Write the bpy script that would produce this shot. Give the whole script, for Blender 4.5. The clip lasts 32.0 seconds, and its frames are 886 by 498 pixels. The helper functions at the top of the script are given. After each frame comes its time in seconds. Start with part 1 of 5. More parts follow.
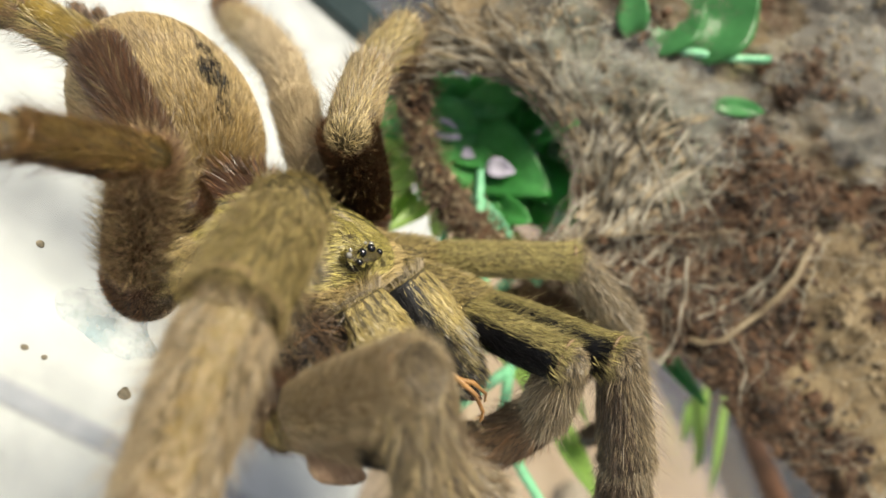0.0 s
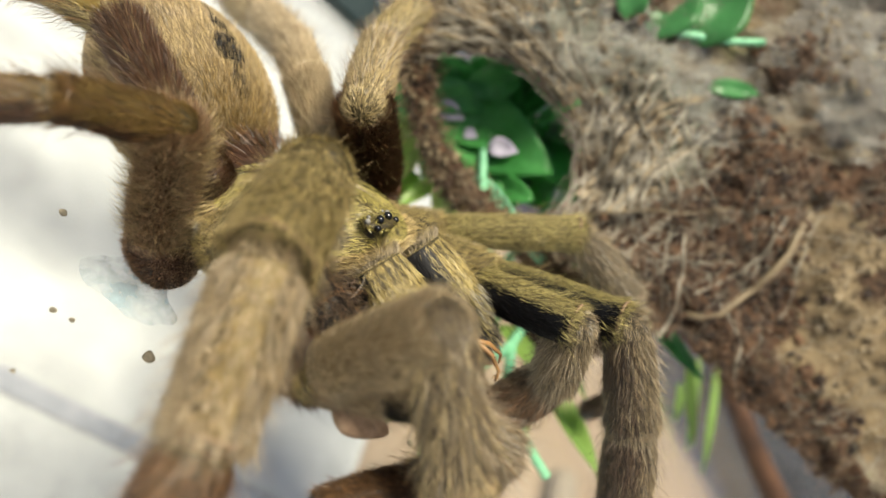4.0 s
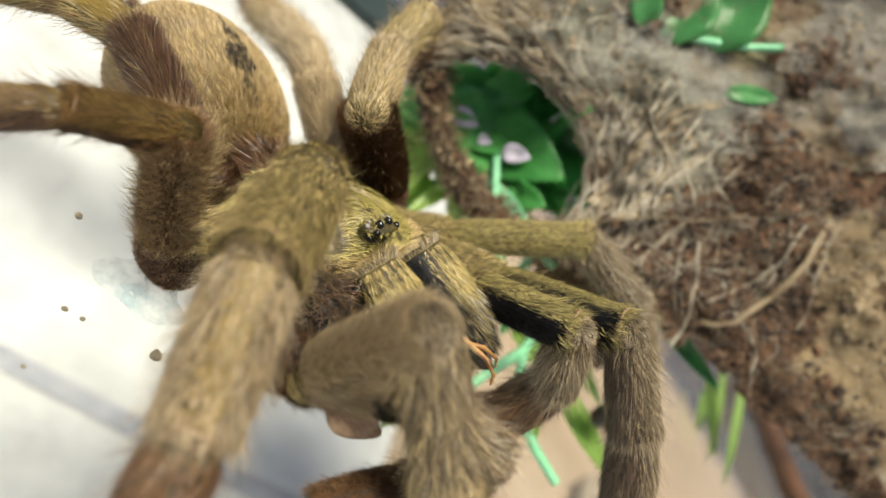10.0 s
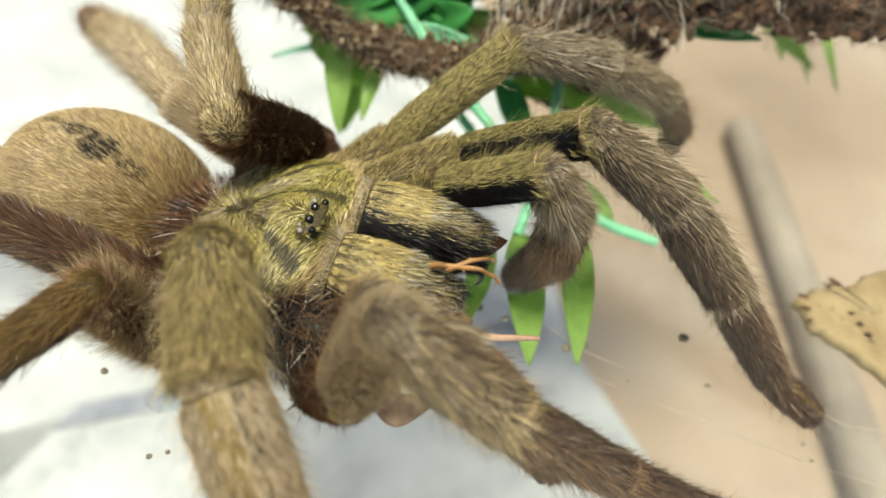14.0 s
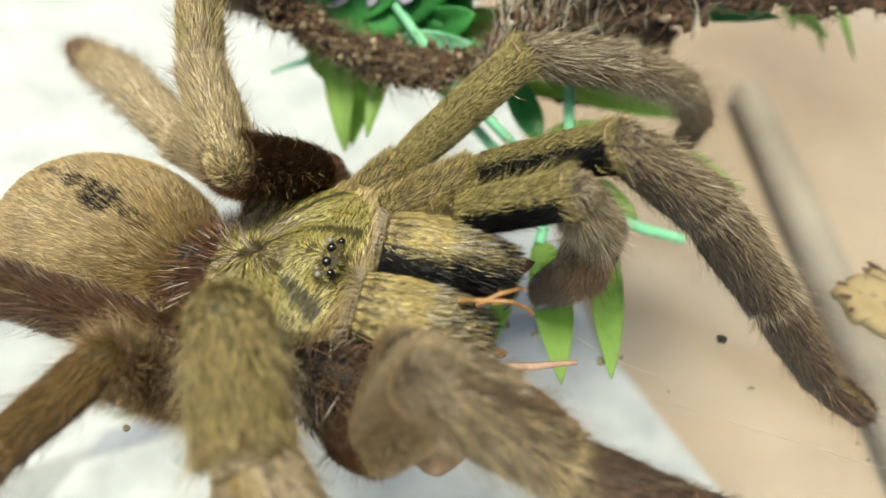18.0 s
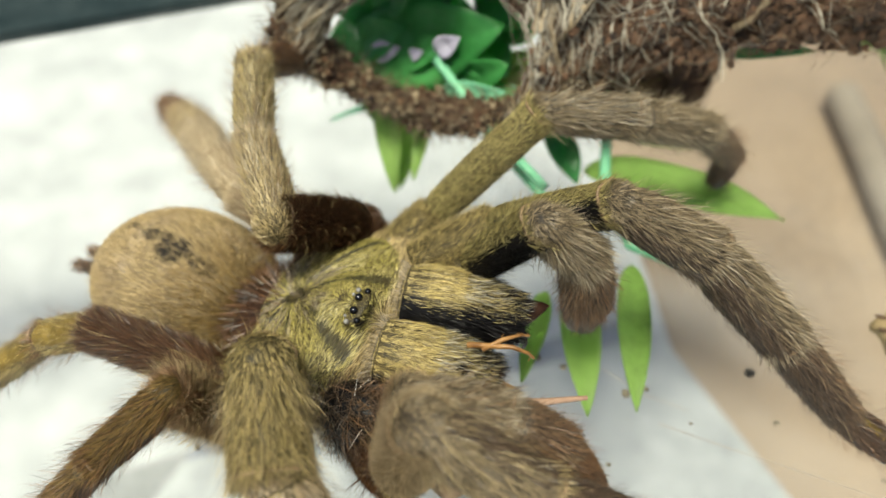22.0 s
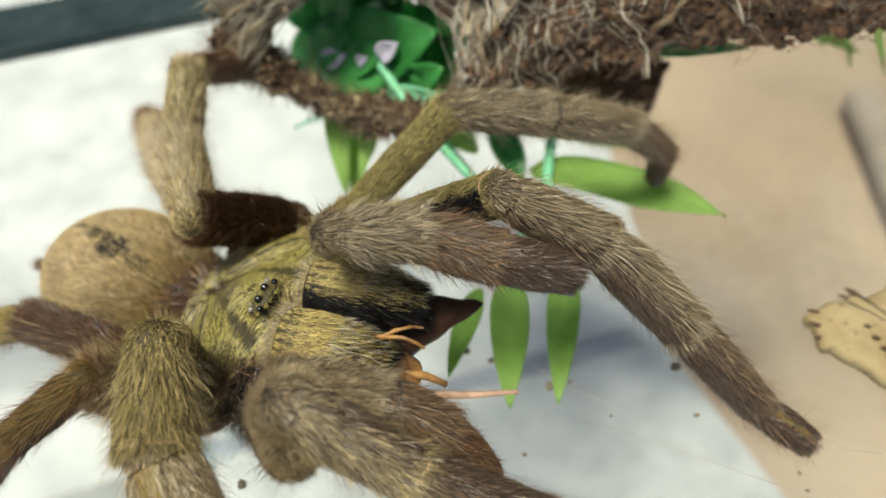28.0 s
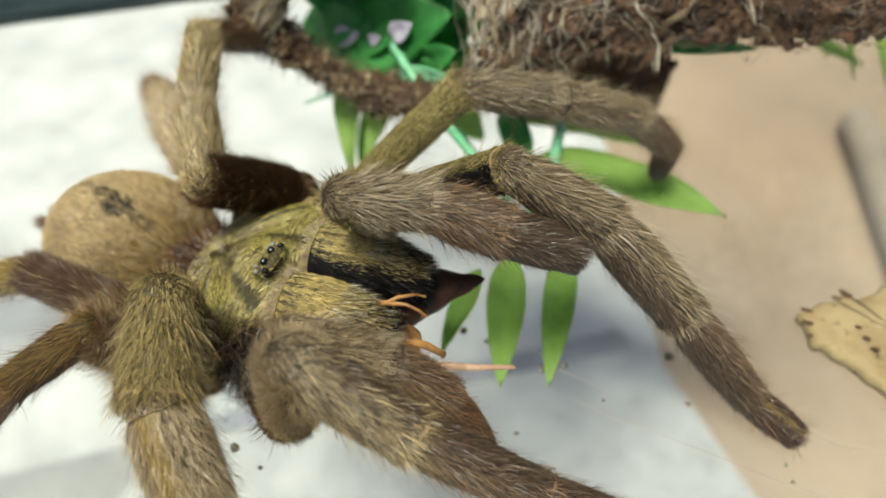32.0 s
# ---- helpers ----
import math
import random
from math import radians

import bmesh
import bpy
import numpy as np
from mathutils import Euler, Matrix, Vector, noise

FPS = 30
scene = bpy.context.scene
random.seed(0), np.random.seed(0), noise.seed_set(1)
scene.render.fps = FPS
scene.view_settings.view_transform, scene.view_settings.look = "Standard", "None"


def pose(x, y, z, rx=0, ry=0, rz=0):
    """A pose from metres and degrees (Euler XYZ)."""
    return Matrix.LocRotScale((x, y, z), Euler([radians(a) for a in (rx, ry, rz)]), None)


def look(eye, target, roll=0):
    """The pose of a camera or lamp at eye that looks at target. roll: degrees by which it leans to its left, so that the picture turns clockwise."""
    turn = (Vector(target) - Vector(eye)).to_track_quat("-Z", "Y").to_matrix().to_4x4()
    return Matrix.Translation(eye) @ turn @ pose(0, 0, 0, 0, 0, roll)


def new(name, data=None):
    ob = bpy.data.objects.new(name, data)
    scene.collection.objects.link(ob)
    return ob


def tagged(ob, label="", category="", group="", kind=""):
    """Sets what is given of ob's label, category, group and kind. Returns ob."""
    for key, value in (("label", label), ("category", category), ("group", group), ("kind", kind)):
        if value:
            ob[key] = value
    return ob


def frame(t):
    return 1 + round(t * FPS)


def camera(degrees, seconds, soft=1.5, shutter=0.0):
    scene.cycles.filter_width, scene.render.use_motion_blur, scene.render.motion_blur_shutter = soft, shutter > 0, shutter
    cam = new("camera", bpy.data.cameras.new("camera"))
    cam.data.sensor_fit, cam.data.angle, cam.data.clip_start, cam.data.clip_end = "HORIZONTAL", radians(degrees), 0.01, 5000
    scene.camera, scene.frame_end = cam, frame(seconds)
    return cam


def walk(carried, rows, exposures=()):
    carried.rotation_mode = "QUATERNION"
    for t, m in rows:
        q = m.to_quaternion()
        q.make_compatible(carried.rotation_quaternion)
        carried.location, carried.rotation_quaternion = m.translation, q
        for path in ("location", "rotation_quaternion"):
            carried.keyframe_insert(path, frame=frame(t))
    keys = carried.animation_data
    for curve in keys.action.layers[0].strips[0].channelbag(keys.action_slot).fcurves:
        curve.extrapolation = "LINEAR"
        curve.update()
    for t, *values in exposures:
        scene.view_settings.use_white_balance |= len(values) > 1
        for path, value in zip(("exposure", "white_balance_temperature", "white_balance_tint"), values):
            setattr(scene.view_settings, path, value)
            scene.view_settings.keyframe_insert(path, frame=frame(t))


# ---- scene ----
cam = camera(65.0, 32.0)
cam.data.dof.use_dof = True
cam.data.dof.focus_distance = 0.0648
cam.data.dof.aperture_fstop = 18.0
METRES = 0.13
# The first eye stands beside the spider, rolled over to its left.
FIRST = Matrix(((0.505775, -0.281606, -0.815408, 0.029606), (0.509124, 0.860492, 0.01862, -0.050453), (0.696408, -0.424561, 0.578587, 0.052785), (0, 0, 0, 1)))
ROWS = [
    (0.0, 0.0, 0.0, 0.0, 0.0, 0.0, -0.0),
    (0.5, -0.0284, 0.0167, -0.0103, -1.59, 0.76, 0.13),
    (1.0, -0.0375, 0.0118, -0.0023, -2.08, 0.53, -0.38),
    (1.5, -0.042, 0.0076, -0.0021, -2.64, 0.67, -0.24),
    (2.0, -0.0511, 0.0019, -0.0193, -2.43, 0.49, -0.65),
    (2.5, -0.0486, 0.008, -0.0157, -2.18, 0.22, -0.26),
    (3.0, -0.0296, 0.0034, -0.0181, -1.56, -0.2, 0.27),
    (3.5, -0.0265, -0.0143, -0.0195, -1.33, -0.18, 0.16),
    (5.5, -0.0105, -0.0126, -0.0233, -0.64, -1.16, 0.24),
    (6.0, -0.0288, -0.0211, -0.0329, -1.31, -0.9, -0.06),
    (6.5, -0.0179, -0.0396, -0.0302, -0.21, -1.14, -0.35),
    (7.0, -0.0148, -0.0278, -0.0262, -0.46, -0.89, -0.07),
    (7.5, -0.0153, -0.0356, -0.0372, 0.73, -0.89, -0.17),
    (8.0, -0.0107, -0.0409, -0.0516, 1.66, -1.04, -0.52),
    (8.5, -0.0021, -0.0293, -0.0569, 1.83, -0.72, -0.38),
    (9.0, -0.0018, -0.0281, -0.0417, 2.17, -0.94, -0.27),
    (9.5, 0.0117, -0.0231, -0.0278, 1.98, -0.89, -0.54),
    (10.0, 0.0053, -0.0233, -0.0205, 1.72, 0.09, -0.37),
    (10.5, 0.0069, 0.0036, -0.0027, 0.89, 2.07, 1.85),
    (11.0, 0.014, 0.0161, -0.0073, 0.57, 2.09, 4.11),
    (11.5, 0.0305, -0.0082, -0.0205, 0.65, 1.29, 9.06),
    (12.0, 0.0503, -0.013, -0.0317, 3.14, -1.76, 15.14),
    (12.5, 0.0937, 0.0165, -0.0002, 7.59, -2.06, 23.2),
    (13.0, 0.119, 0.0253, 0.022, 8.8, -5.36, 30.49),
    (13.5, 0.1348, 0.0313, 0.0297, 7.01, -10.42, 36.01),
    (14.0, 0.141, 0.0327, 0.037, 5.98, -17.69, 38.94),
    (14.5, 0.1309, 0.0502, 0.0537, 4.63, -19.25, 41.37),
    (16.5, 0.1564, 0.0488, 0.07, 5.45, -19.7, 43.21),
    (17.0, 0.1499, 0.0572, 0.0633, 5.62, -19.33, 43.3),
    (17.5, 0.1427, 0.0826, 0.0496, 4.72, -20.05, 43.29),
    (18.0, 0.1436, 0.0683, 0.0608, 4.83, -19.75, 43.53),
    (18.5, 0.1462, 0.0588, 0.0675, 6.52, -18.18, 43.99),
    (19.0, 0.1472, 0.0545, 0.0725, 7.99, -17.09, 44.0),
    (19.5, 0.1493, 0.049, 0.0726, 8.67, -16.38, 43.89),
    (20.0, 0.1661, 0.0517, 0.0697, 9.53, -15.74, 44.64),
    (20.5, 0.1828, 0.0455, 0.0714, 11.97, -14.69, 45.2),
    (21.0, 0.1949, 0.0362, 0.0627, 13.74, -13.16, 45.56),
    (21.5, 0.2061, 0.0322, 0.0518, 14.69, -12.7, 45.92),
    (22.0, 0.2246, 0.0387, 0.0539, 15.39, -12.03, 46.34),
    (22.5, 0.2205, 0.0348, 0.0587, 16.35, -11.46, 46.28),
    (23.0, 0.2249, 0.038, 0.0566, 16.69, -11.4, 46.29),
    (23.5, 0.2473, 0.0483, 0.0361, 16.9, -11.4, 46.8),
    (24.0, 0.2656, 0.048, 0.02, 18.03, -10.53, 47.17),
    (24.5, 0.2894, 0.046, -0.0003, 20.1, -9.27, 47.41),
    (25.0, 0.2868, 0.0497, -0.0148, 22.01, -7.46, 47.96),
    (25.5, 0.2972, 0.0545, -0.0172, 22.61, -6.65, 47.91),
    (26.0, 0.2886, 0.0376, -0.0251, 20.39, -8.34, 47.8),
    (26.5, 0.2947, 0.037, -0.0189, 20.22, -8.68, 47.96),
    (28.5, 0.2881, 0.034, -0.0417, 20.51, -6.72, 46.75),
    (29.0, 0.2817, 0.0253, -0.0439, 20.34, -7.06, 46.02),
    (29.5, 0.2851, 0.0326, -0.0369, 20.18, -7.12, 46.01),
    (30.0, 0.2851, 0.0375, -0.0367, 20.03, -7.27, 45.85),
    (30.5, 0.2701, 0.0332, -0.0437, 19.71, -7.73, 46.17),
    (31.0, 0.2775, 0.0367, -0.0405, 19.7, -8.08, 45.67),
    (31.5, 0.2809, 0.0354, -0.0395, 19.66, -7.68, 45.71),
    (32.0, 0.2721, 0.0199, -0.0414, 19.63, -7.51, 43.88),
]
walk(cam, [(t, FIRST @ pose(METRES * x, METRES * y, METRES * z, 90 + pitch, roll, yaw)) for t, x, y, z, yaw, pitch, roll in ROWS],
     exposures=[(0, 1.66, 7500, 5), (10.5, 1.66, 7500, 5), (13.5, 1.60, 7100, 1), (20, 1.50, 7050, 0), (25, 1.41, 7000, 0), (32, 1.41, 7000, 0)])

# ---- light: a bright overcast sky, almost overhead ----
SUN_DIR = Vector((0.0, -0.29, 0.957)).normalized()
world = bpy.data.worlds.new("world")
scene.world = world
world.use_nodes = True
wn = world.node_tree
sky = wn.nodes.new("ShaderNodeTexSky")
sky.sky_type = "NISHITA"
sky.sun_disc = False
sky.sun_elevation = math.asin(SUN_DIR.z)
sky.sun_rotation = math.atan2(SUN_DIR.x, SUN_DIR.y)
sky.dust_density, sky.air_density = 2.5, 0.45
wn.links.new(sky.outputs[0], wn.nodes["Background"].inputs[0])
wn.nodes["Background"].inputs[1].default_value = 0.06
sun_data = bpy.data.lights.new("sun", "SUN")
sun_data.energy, sun_data.angle, sun_data.color = 1.95, radians(18), (1.0, 0.96, 0.88)
sun = new("sun", sun_data)
sun.matrix_world = look(SUN_DIR * 2, (0, 0, 0))

MM = 0.001
rng = np.random.default_rng(7)


def V(*a):
    return Vector(a) * MM


# ---- materials ----
def nodes_of(name):
    m = bpy.data.materials.new(name)
    m.use_nodes = True
    nt = m.node_tree
    return m, nt, nt.nodes["Principled BSDF"]


def mixed(nt, fac, a, b):
    n = nt.nodes.new("ShaderNodeMix")
    n.data_type = "RGBA"
    if fac is not None:
        nt.links.new(fac, n.inputs[0])
    for i, c in ((6, a), (7, b)):
        if isinstance(c, tuple):
            n.inputs[i].default_value = (*c, 1)
        else:
            nt.links.new(c, n.inputs[i])
    return n.outputs[2]


def noise_fac(nt, scale, detail=4.0, rough=0.6, lo=0.35, hi=0.65, stretch=None):
    tc = nt.nodes.new("ShaderNodeTexCoord")
    n = nt.nodes.new("ShaderNodeTexNoise")
    n.inputs["Scale"].default_value = scale
    n.inputs["Detail"].default_value = detail
    n.inputs["Roughness"].default_value = rough
    out = tc.outputs["Object"]
    if stretch:
        mp = nt.nodes.new("ShaderNodeMapping")
        mp.inputs["Scale"].default_value = stretch
        nt.links.new(out, mp.inputs[0])
        out = mp.outputs[0]
    nt.links.new(out, n.inputs[0])
    r = nt.nodes.new("ShaderNodeMapRange")
    r.inputs[1].default_value, r.inputs[2].default_value = lo, hi
    nt.links.new(n.outputs[0], r.inputs[0])
    return r.outputs[0]


def bump(nt, bsdf, fac, strength, dist):
    b = nt.nodes.new("ShaderNodeBump")
    b.inputs["Strength"].default_value, b.inputs["Distance"].default_value = strength, dist
    nt.links.new(fac, b.inputs["Height"])
    nt.links.new(b.outputs[0], bsdf.inputs["Normal"])


def surface(name, a, b, scale, rough=0.6, fine=None, bumps=0.3, spec=0.4, stretch=None, trans=0.0):
    """Two colours mixed at a coarse and a fine scale, with relief."""
    m, nt, bs = nodes_of(name)
    coarse = noise_fac(nt, scale, stretch=stretch)
    col = mixed(nt, coarse, a, b)
    fine_fac = noise_fac(nt, fine or scale * 7, lo=0.25, hi=0.75, stretch=stretch)
    dark = tuple(0.62 * x for x in a)
    col = mixed(nt, fine_fac, col, mixed(nt, coarse, dark, b))
    nt.links.new(col, bs.inputs["Base Color"])
    bs.inputs["Roughness"].default_value = rough
    bs.inputs["Specular IOR Level"].default_value = spec
    bump(nt, bs, fine_fac, bumps, 0.6 / (fine or scale * 7))
    if trans:
        tl = nt.nodes.new("ShaderNodeBsdfTranslucent")
        nt.links.new(col, tl.inputs[0])
        mx = nt.nodes.new("ShaderNodeMixShader")
        mx.inputs[0].default_value = trans
        nt.links.new(bs.outputs[0], mx.inputs[1])
        nt.links.new(tl.outputs[0], mx.inputs[2])
        nt.links.new(mx.outputs[0], nt.nodes["Material Output"].inputs[0])
    return m


def hair_mat(name, a, b, rough=0.36, spec=0.6):
    """Fur: each hair has its own shade between two colours."""
    m, nt, bs = nodes_of(name)
    g = nt.nodes.new("ShaderNodeNewGeometry")
    pw = nt.nodes.new("ShaderNodeMath")
    pw.operation = "POWER"
    pw.inputs[1].default_value = 1.4
    nt.links.new(g.outputs["Random Per Island"], pw.inputs[0])
    a, b = tuple(0.6 * x for x in a), tuple(x * min(1.4, 0.85 / max(b)) for x in b)
    col = mixed(nt, pw.outputs[0], a, b)
    big = noise_fac(nt, 350, 2)
    col = mixed(nt, big, col, mixed(nt, pw.outputs[0], tuple(0.85 * x for x in a), tuple(0.88 * x for x in b)))
    nt.links.new(col, bs.inputs["Base Color"])
    bs.inputs["Roughness"].default_value = rough
    bs.inputs["Specular IOR Level"].default_value = spec
    tl = nt.nodes.new("ShaderNodeBsdfTranslucent")
    nt.links.new(col, tl.inputs[0])
    mx = nt.nodes.new("ShaderNodeMixShader")
    mx.inputs[0].default_value = 0.1
    nt.links.new(bs.outputs[0], mx.inputs[1])
    nt.links.new(tl.outputs[0], mx.inputs[2])
    nt.links.new(mx.outputs[0], nt.nodes["Material Output"].inputs[0])
    return m


M_SKIN_OLIVE = surface("olive skin", (0.032, 0.024, 0.008), (0.07, 0.052, 0.018), 500, 0.6)
M_SKIN_DARK = surface("dark brown skin", (0.022, 0.013, 0.007), (0.05, 0.029, 0.014), 600, 0.5)
M_SKIN_BLACK = surface("black velvet skin", (0.004, 0.004, 0.005), (0.009, 0.009, 0.010), 900, 0.4, spec=0.2)
M_SKIN_GREY = surface("grey brown skin", (0.028, 0.02, 0.012), (0.06, 0.045, 0.028), 500, 0.6)
M_SKIN_TAN = surface("tan skin", (0.16, 0.115, 0.055), (0.24, 0.175, 0.09), 400, 0.6)
M_SKIN_PINK = surface("pale joint skin", (0.14, 0.085, 0.045), (0.30, 0.20, 0.115), 700, 0.5)
M_HAIR_GOLD = hair_mat("golden hair", (0.075, 0.058, 0.019), (0.68, 0.575, 0.24))
M_HAIR_BROWN = hair_mat("brown hair", (0.018, 0.009, 0.004), (0.255, 0.134, 0.06))
M_HAIR_BLACK = hair_mat("black hair", (0.003, 0.003, 0.0035), (0.010, 0.009, 0.010), 0.35, 0.15)
M_HAIR_GREY = hair_mat("grey hair", (0.036, 0.025, 0.014), (0.36, 0.275, 0.16))
M_HAIR_PALE = hair_mat("pale hair", (0.26, 0.205, 0.13), (0.48, 0.40, 0.28))
M_HAIR_OLIVE = hair_mat("olive brown hair", (0.055, 0.038, 0.013), (0.54, 0.425, 0.18))
M_HAIR_YELLOW = hair_mat("yellow silk hair", (0.34, 0.28, 0.09), (0.66, 0.57, 0.24))
M_HAIR_DARKBROWN = hair_mat("dark brown hair", (0.022, 0.014, 0.009), (0.27, 0.18, 0.105))
M_HAIR_UMBER = hair_mat("umber hair", (0.011, 0.007, 0.005), (0.15, 0.098, 0.06))
M_HAIR_BUFF = hair_mat("buff hair", (0.46, 0.35, 0.205), (0.82, 0.67, 0.44))
M_HAIR_TAN = hair_mat("tan hair", (0.16, 0.115, 0.048), (0.58, 0.45, 0.22))
M_HAIR_RUST = hair_mat("rusty dark brown hair", (0.022, 0.0095, 0.0045), (0.14, 0.066, 0.03))
M_HAIR_HONEY = hair_mat("honey hair", (0.22, 0.16, 0.05), (0.60, 0.475, 0.18))
M_HAIR_FAWN = hair_mat("fawn hair", (0.20, 0.14, 0.075), (0.52, 0.395, 0.235))
M_HAIR_VELVET = hair_mat("tan velvet hair", (0.27, 0.19, 0.088), (0.56, 0.425, 0.215), 0.5, 0.4)
M_HAIR_AMBER = hair_mat("golden brown hair", (0.07, 0.038, 0.011), (0.27, 0.175, 0.055))
M_HAIR_LIME = hair_mat("olive yellow hair", (0.14, 0.115, 0.024), (0.54, 0.465, 0.14))
M_HAIR_GROOVE = hair_mat("dark olive hair", (0.025, 0.023, 0.010), (0.13, 0.115, 0.05))
M_HAIR_ASH = hair_mat("ash grey hair", (0.03, 0.028, 0.022), (0.55, 0.51, 0.40))
M_HAIR_RUSSET = hair_mat("red-brown hair", (0.10, 0.05, 0.028), (0.50, 0.31, 0.19))
M_HAIR_SABLE = hair_mat("blackish brown hair", (0.012, 0.007, 0.005), (0.10, 0.055, 0.034))
M_EYE_PEARL = surface("pearly eye lens", (0.22, 0.21, 0.19), (0.30, 0.29, 0.27), 300, 0.08, bumps=0.0, spec=0.6)
M_SKIN_RUST = surface("rusty brown skin", (0.024, 0.010, 0.005), (0.055, 0.024, 0.012), 600, 0.5)
M_SKIN_BALD = surface("bald yellow-brown skin", (0.10, 0.066, 0.011), (0.21, 0.142, 0.027), 350, 0.35)
M_SKIN_ORANGE = surface("orange skin patch", (0.30, 0.12, 0.02), (0.46, 0.22, 0.04), 500, 0.35)
M_PAD = surface("dark scopula pad", (0.035, 0.042, 0.048), (0.07, 0.08, 0.088), 900, 0.28)
M_EYE = surface("eye lens", (0.002, 0.002, 0.002), (0.004, 0.004, 0.004), 300, 0.03, bumps=0.0, spec=0.7)
M_PREY = surface("roach shell", (0.022, 0.010, 0.006), (0.06, 0.024, 0.012), 500, 0.55, spec=0.2)
M_PREY_LEG = surface("amber leg", (0.16, 0.07, 0.02), (0.36, 0.19, 0.065), 700, 0.3)
M_PREY_PALE = surface("pale leg", (0.36, 0.22, 0.15), (0.48, 0.32, 0.23), 700, 0.4)


# ---- mesh helpers ----
def raw_mesh(name, verts, tris, mats, mat_index=None, smooth=True):
    me = bpy.data.meshes.new(name)
    verts, tris = np.asarray(verts, np.float32), np.asarray(tris, np.int32)
    me.vertices.add(len(verts))
    me.vertices.foreach_set("co", verts.ravel())
    me.loops.add(len(tris) * 3)
    me.loops.foreach_set("vertex_index", tris.ravel())
    me.polygons.add(len(tris))
    me.polygons.foreach_set("loop_start", np.arange(len(tris), dtype=np.int32) * 3)
    if mat_index is not None:
        me.polygons.foreach_set("material_index", np.asarray(mat_index, np.int32))
    for m in mats:
        me.materials.append(m)
    me.update(calc_edges=True)
    me.polygons.foreach_set("use_smooth", np.full(len(tris), smooth))
    me.validate()
    return me


class Build:
    """Collects pieces of one mesh: vertices, triangles and materials."""

    def __init__(self):
        self.v, self.t, self.m, self.mats, self.n = [], [], [], [], 0

    def add(self, verts, tris, mat):
        if mat not in self.mats:
            self.mats.append(mat)
        verts, tris = np.asarray(verts, float), np.asarray(tris, int)
        self.v.append(verts)
        self.t.append(tris + self.n)
        k = self.mats.index(mat)
        self.m.append(np.full(len(tris), k))
        self.n += len(verts)
        return self

    def mesh(self, name, smooth=True):
        return raw_mesh(name, np.concatenate(self.v), np.concatenate(self.t), self.mats, np.concatenate(self.m), smooth)


def grid_tris(rows, cols, wrap=True):
    out = []
    for i in range(rows - 1):
        for j in range(cols if wrap else cols - 1):
            a, b = i * cols + j, i * cols + (j + 1) % cols
            c, d = a + cols, b + cols
            out += [(a, b, d), (a, d, c)]
    return np.array(out)


def part(name, mesh, parent, label=""):
    ob = new(name, mesh)
    ob.parent = parent
    if label:
        ob["label"] = label
    return ob


def thing(name, label, category, mesh=None, group="", kind=""):
    return tagged(new(name, mesh), label, category, group, kind)


def hairs(pos, nrm, along, length, width, lift, bend=0.35, jitter=0.3, swirl=0.12):
    """Bent tapering hairs. pos, nrm, along: arrays; lift: radians over the skin; returns vertices and triangles."""
    n = len(pos)
    length = length * rng.uniform(0.6, 1.25, (n, 1))
    nrm = nrm / (np.linalg.norm(nrm, axis=1, keepdims=True) + 1e-12)
    along = along - nrm * (along * nrm).sum(1, keepdims=True)
    along = along / (np.linalg.norm(along, axis=1, keepdims=True) + 1e-12)
    side = np.cross(nrm, along)
    lift = lift * rng.uniform(0.55, 1.35, (n, 1))
    ph = pos / MM
    clump = np.sin(2.3 * ph[:, :1] + 1.9 * ph[:, 1:2] + 1.7 * ph[:, 2:] + 1.5 * np.sin(1.3 * ph[:, 1:2] - 1.1 * ph[:, :1] + 2.1 * ph[:, 2:]))
    turn = rng.normal(0, jitter * 0.6, (n, 1)) + swirl * clump
    flat = along * np.cos(turn) + side * np.sin(turn)
    d0 = flat * np.cos(lift) + nrm * np.sin(lift)
    d1 = flat * np.cos(lift * (1 - bend)) + nrm * np.sin(lift * (1 - bend))
    w = np.cross(d0, nrm + 0.6 * rng.normal(size=(n, 3)))
    w = w / (np.linalg.norm(w, axis=1, keepdims=True) + 1e-12) * width * rng.uniform(0.7, 1.3, (n, 1)) * 0.5
    base = pos - nrm * 0.05 * MM
    mid = base + d0 * length * 0.55
    tip = mid + d1 * length * 0.45
    verts = np.stack([base - w, base + w, mid - 0.75 * w, mid + 0.75 * w, tip], 1).reshape(-1, 3)
    k = np.arange(n)[:, None] * 5
    tris = (k[:, :, None] + np.array([[0, 1, 3], [0, 3, 2], [2, 3, 4]])[None]).reshape(-1, 3)
    return verts, tris


def tube_rings(length, radius, rings=14, cols=20, flat=1.0):
    """A rounded limb along +x. radius: a function of s in 0..1."""
    s = 0.5 - 0.5 * np.cos(np.linspace(0, np.pi, rings))
    ph = np.linspace(0, 2 * np.pi, cols, endpoint=False)
    r = np.array([radius(x) for x in s]) * MM
    cap = np.sqrt(np.clip(1 - np.clip(1 - s / 0.07, 0, 1) ** 2, 0, 1)) * np.sqrt(np.clip(1 - np.clip((s - 0.93) / 0.07, 0, 1) ** 2, 0, 1))
    r = r * np.maximum(cap, 0.02)
    v = np.stack([np.repeat(s * length * MM, cols), np.outer(r, np.cos(ph)).ravel(), flat * np.outer(r, np.sin(ph)).ravel()], 1)
    return v, grid_tris(rings, cols)


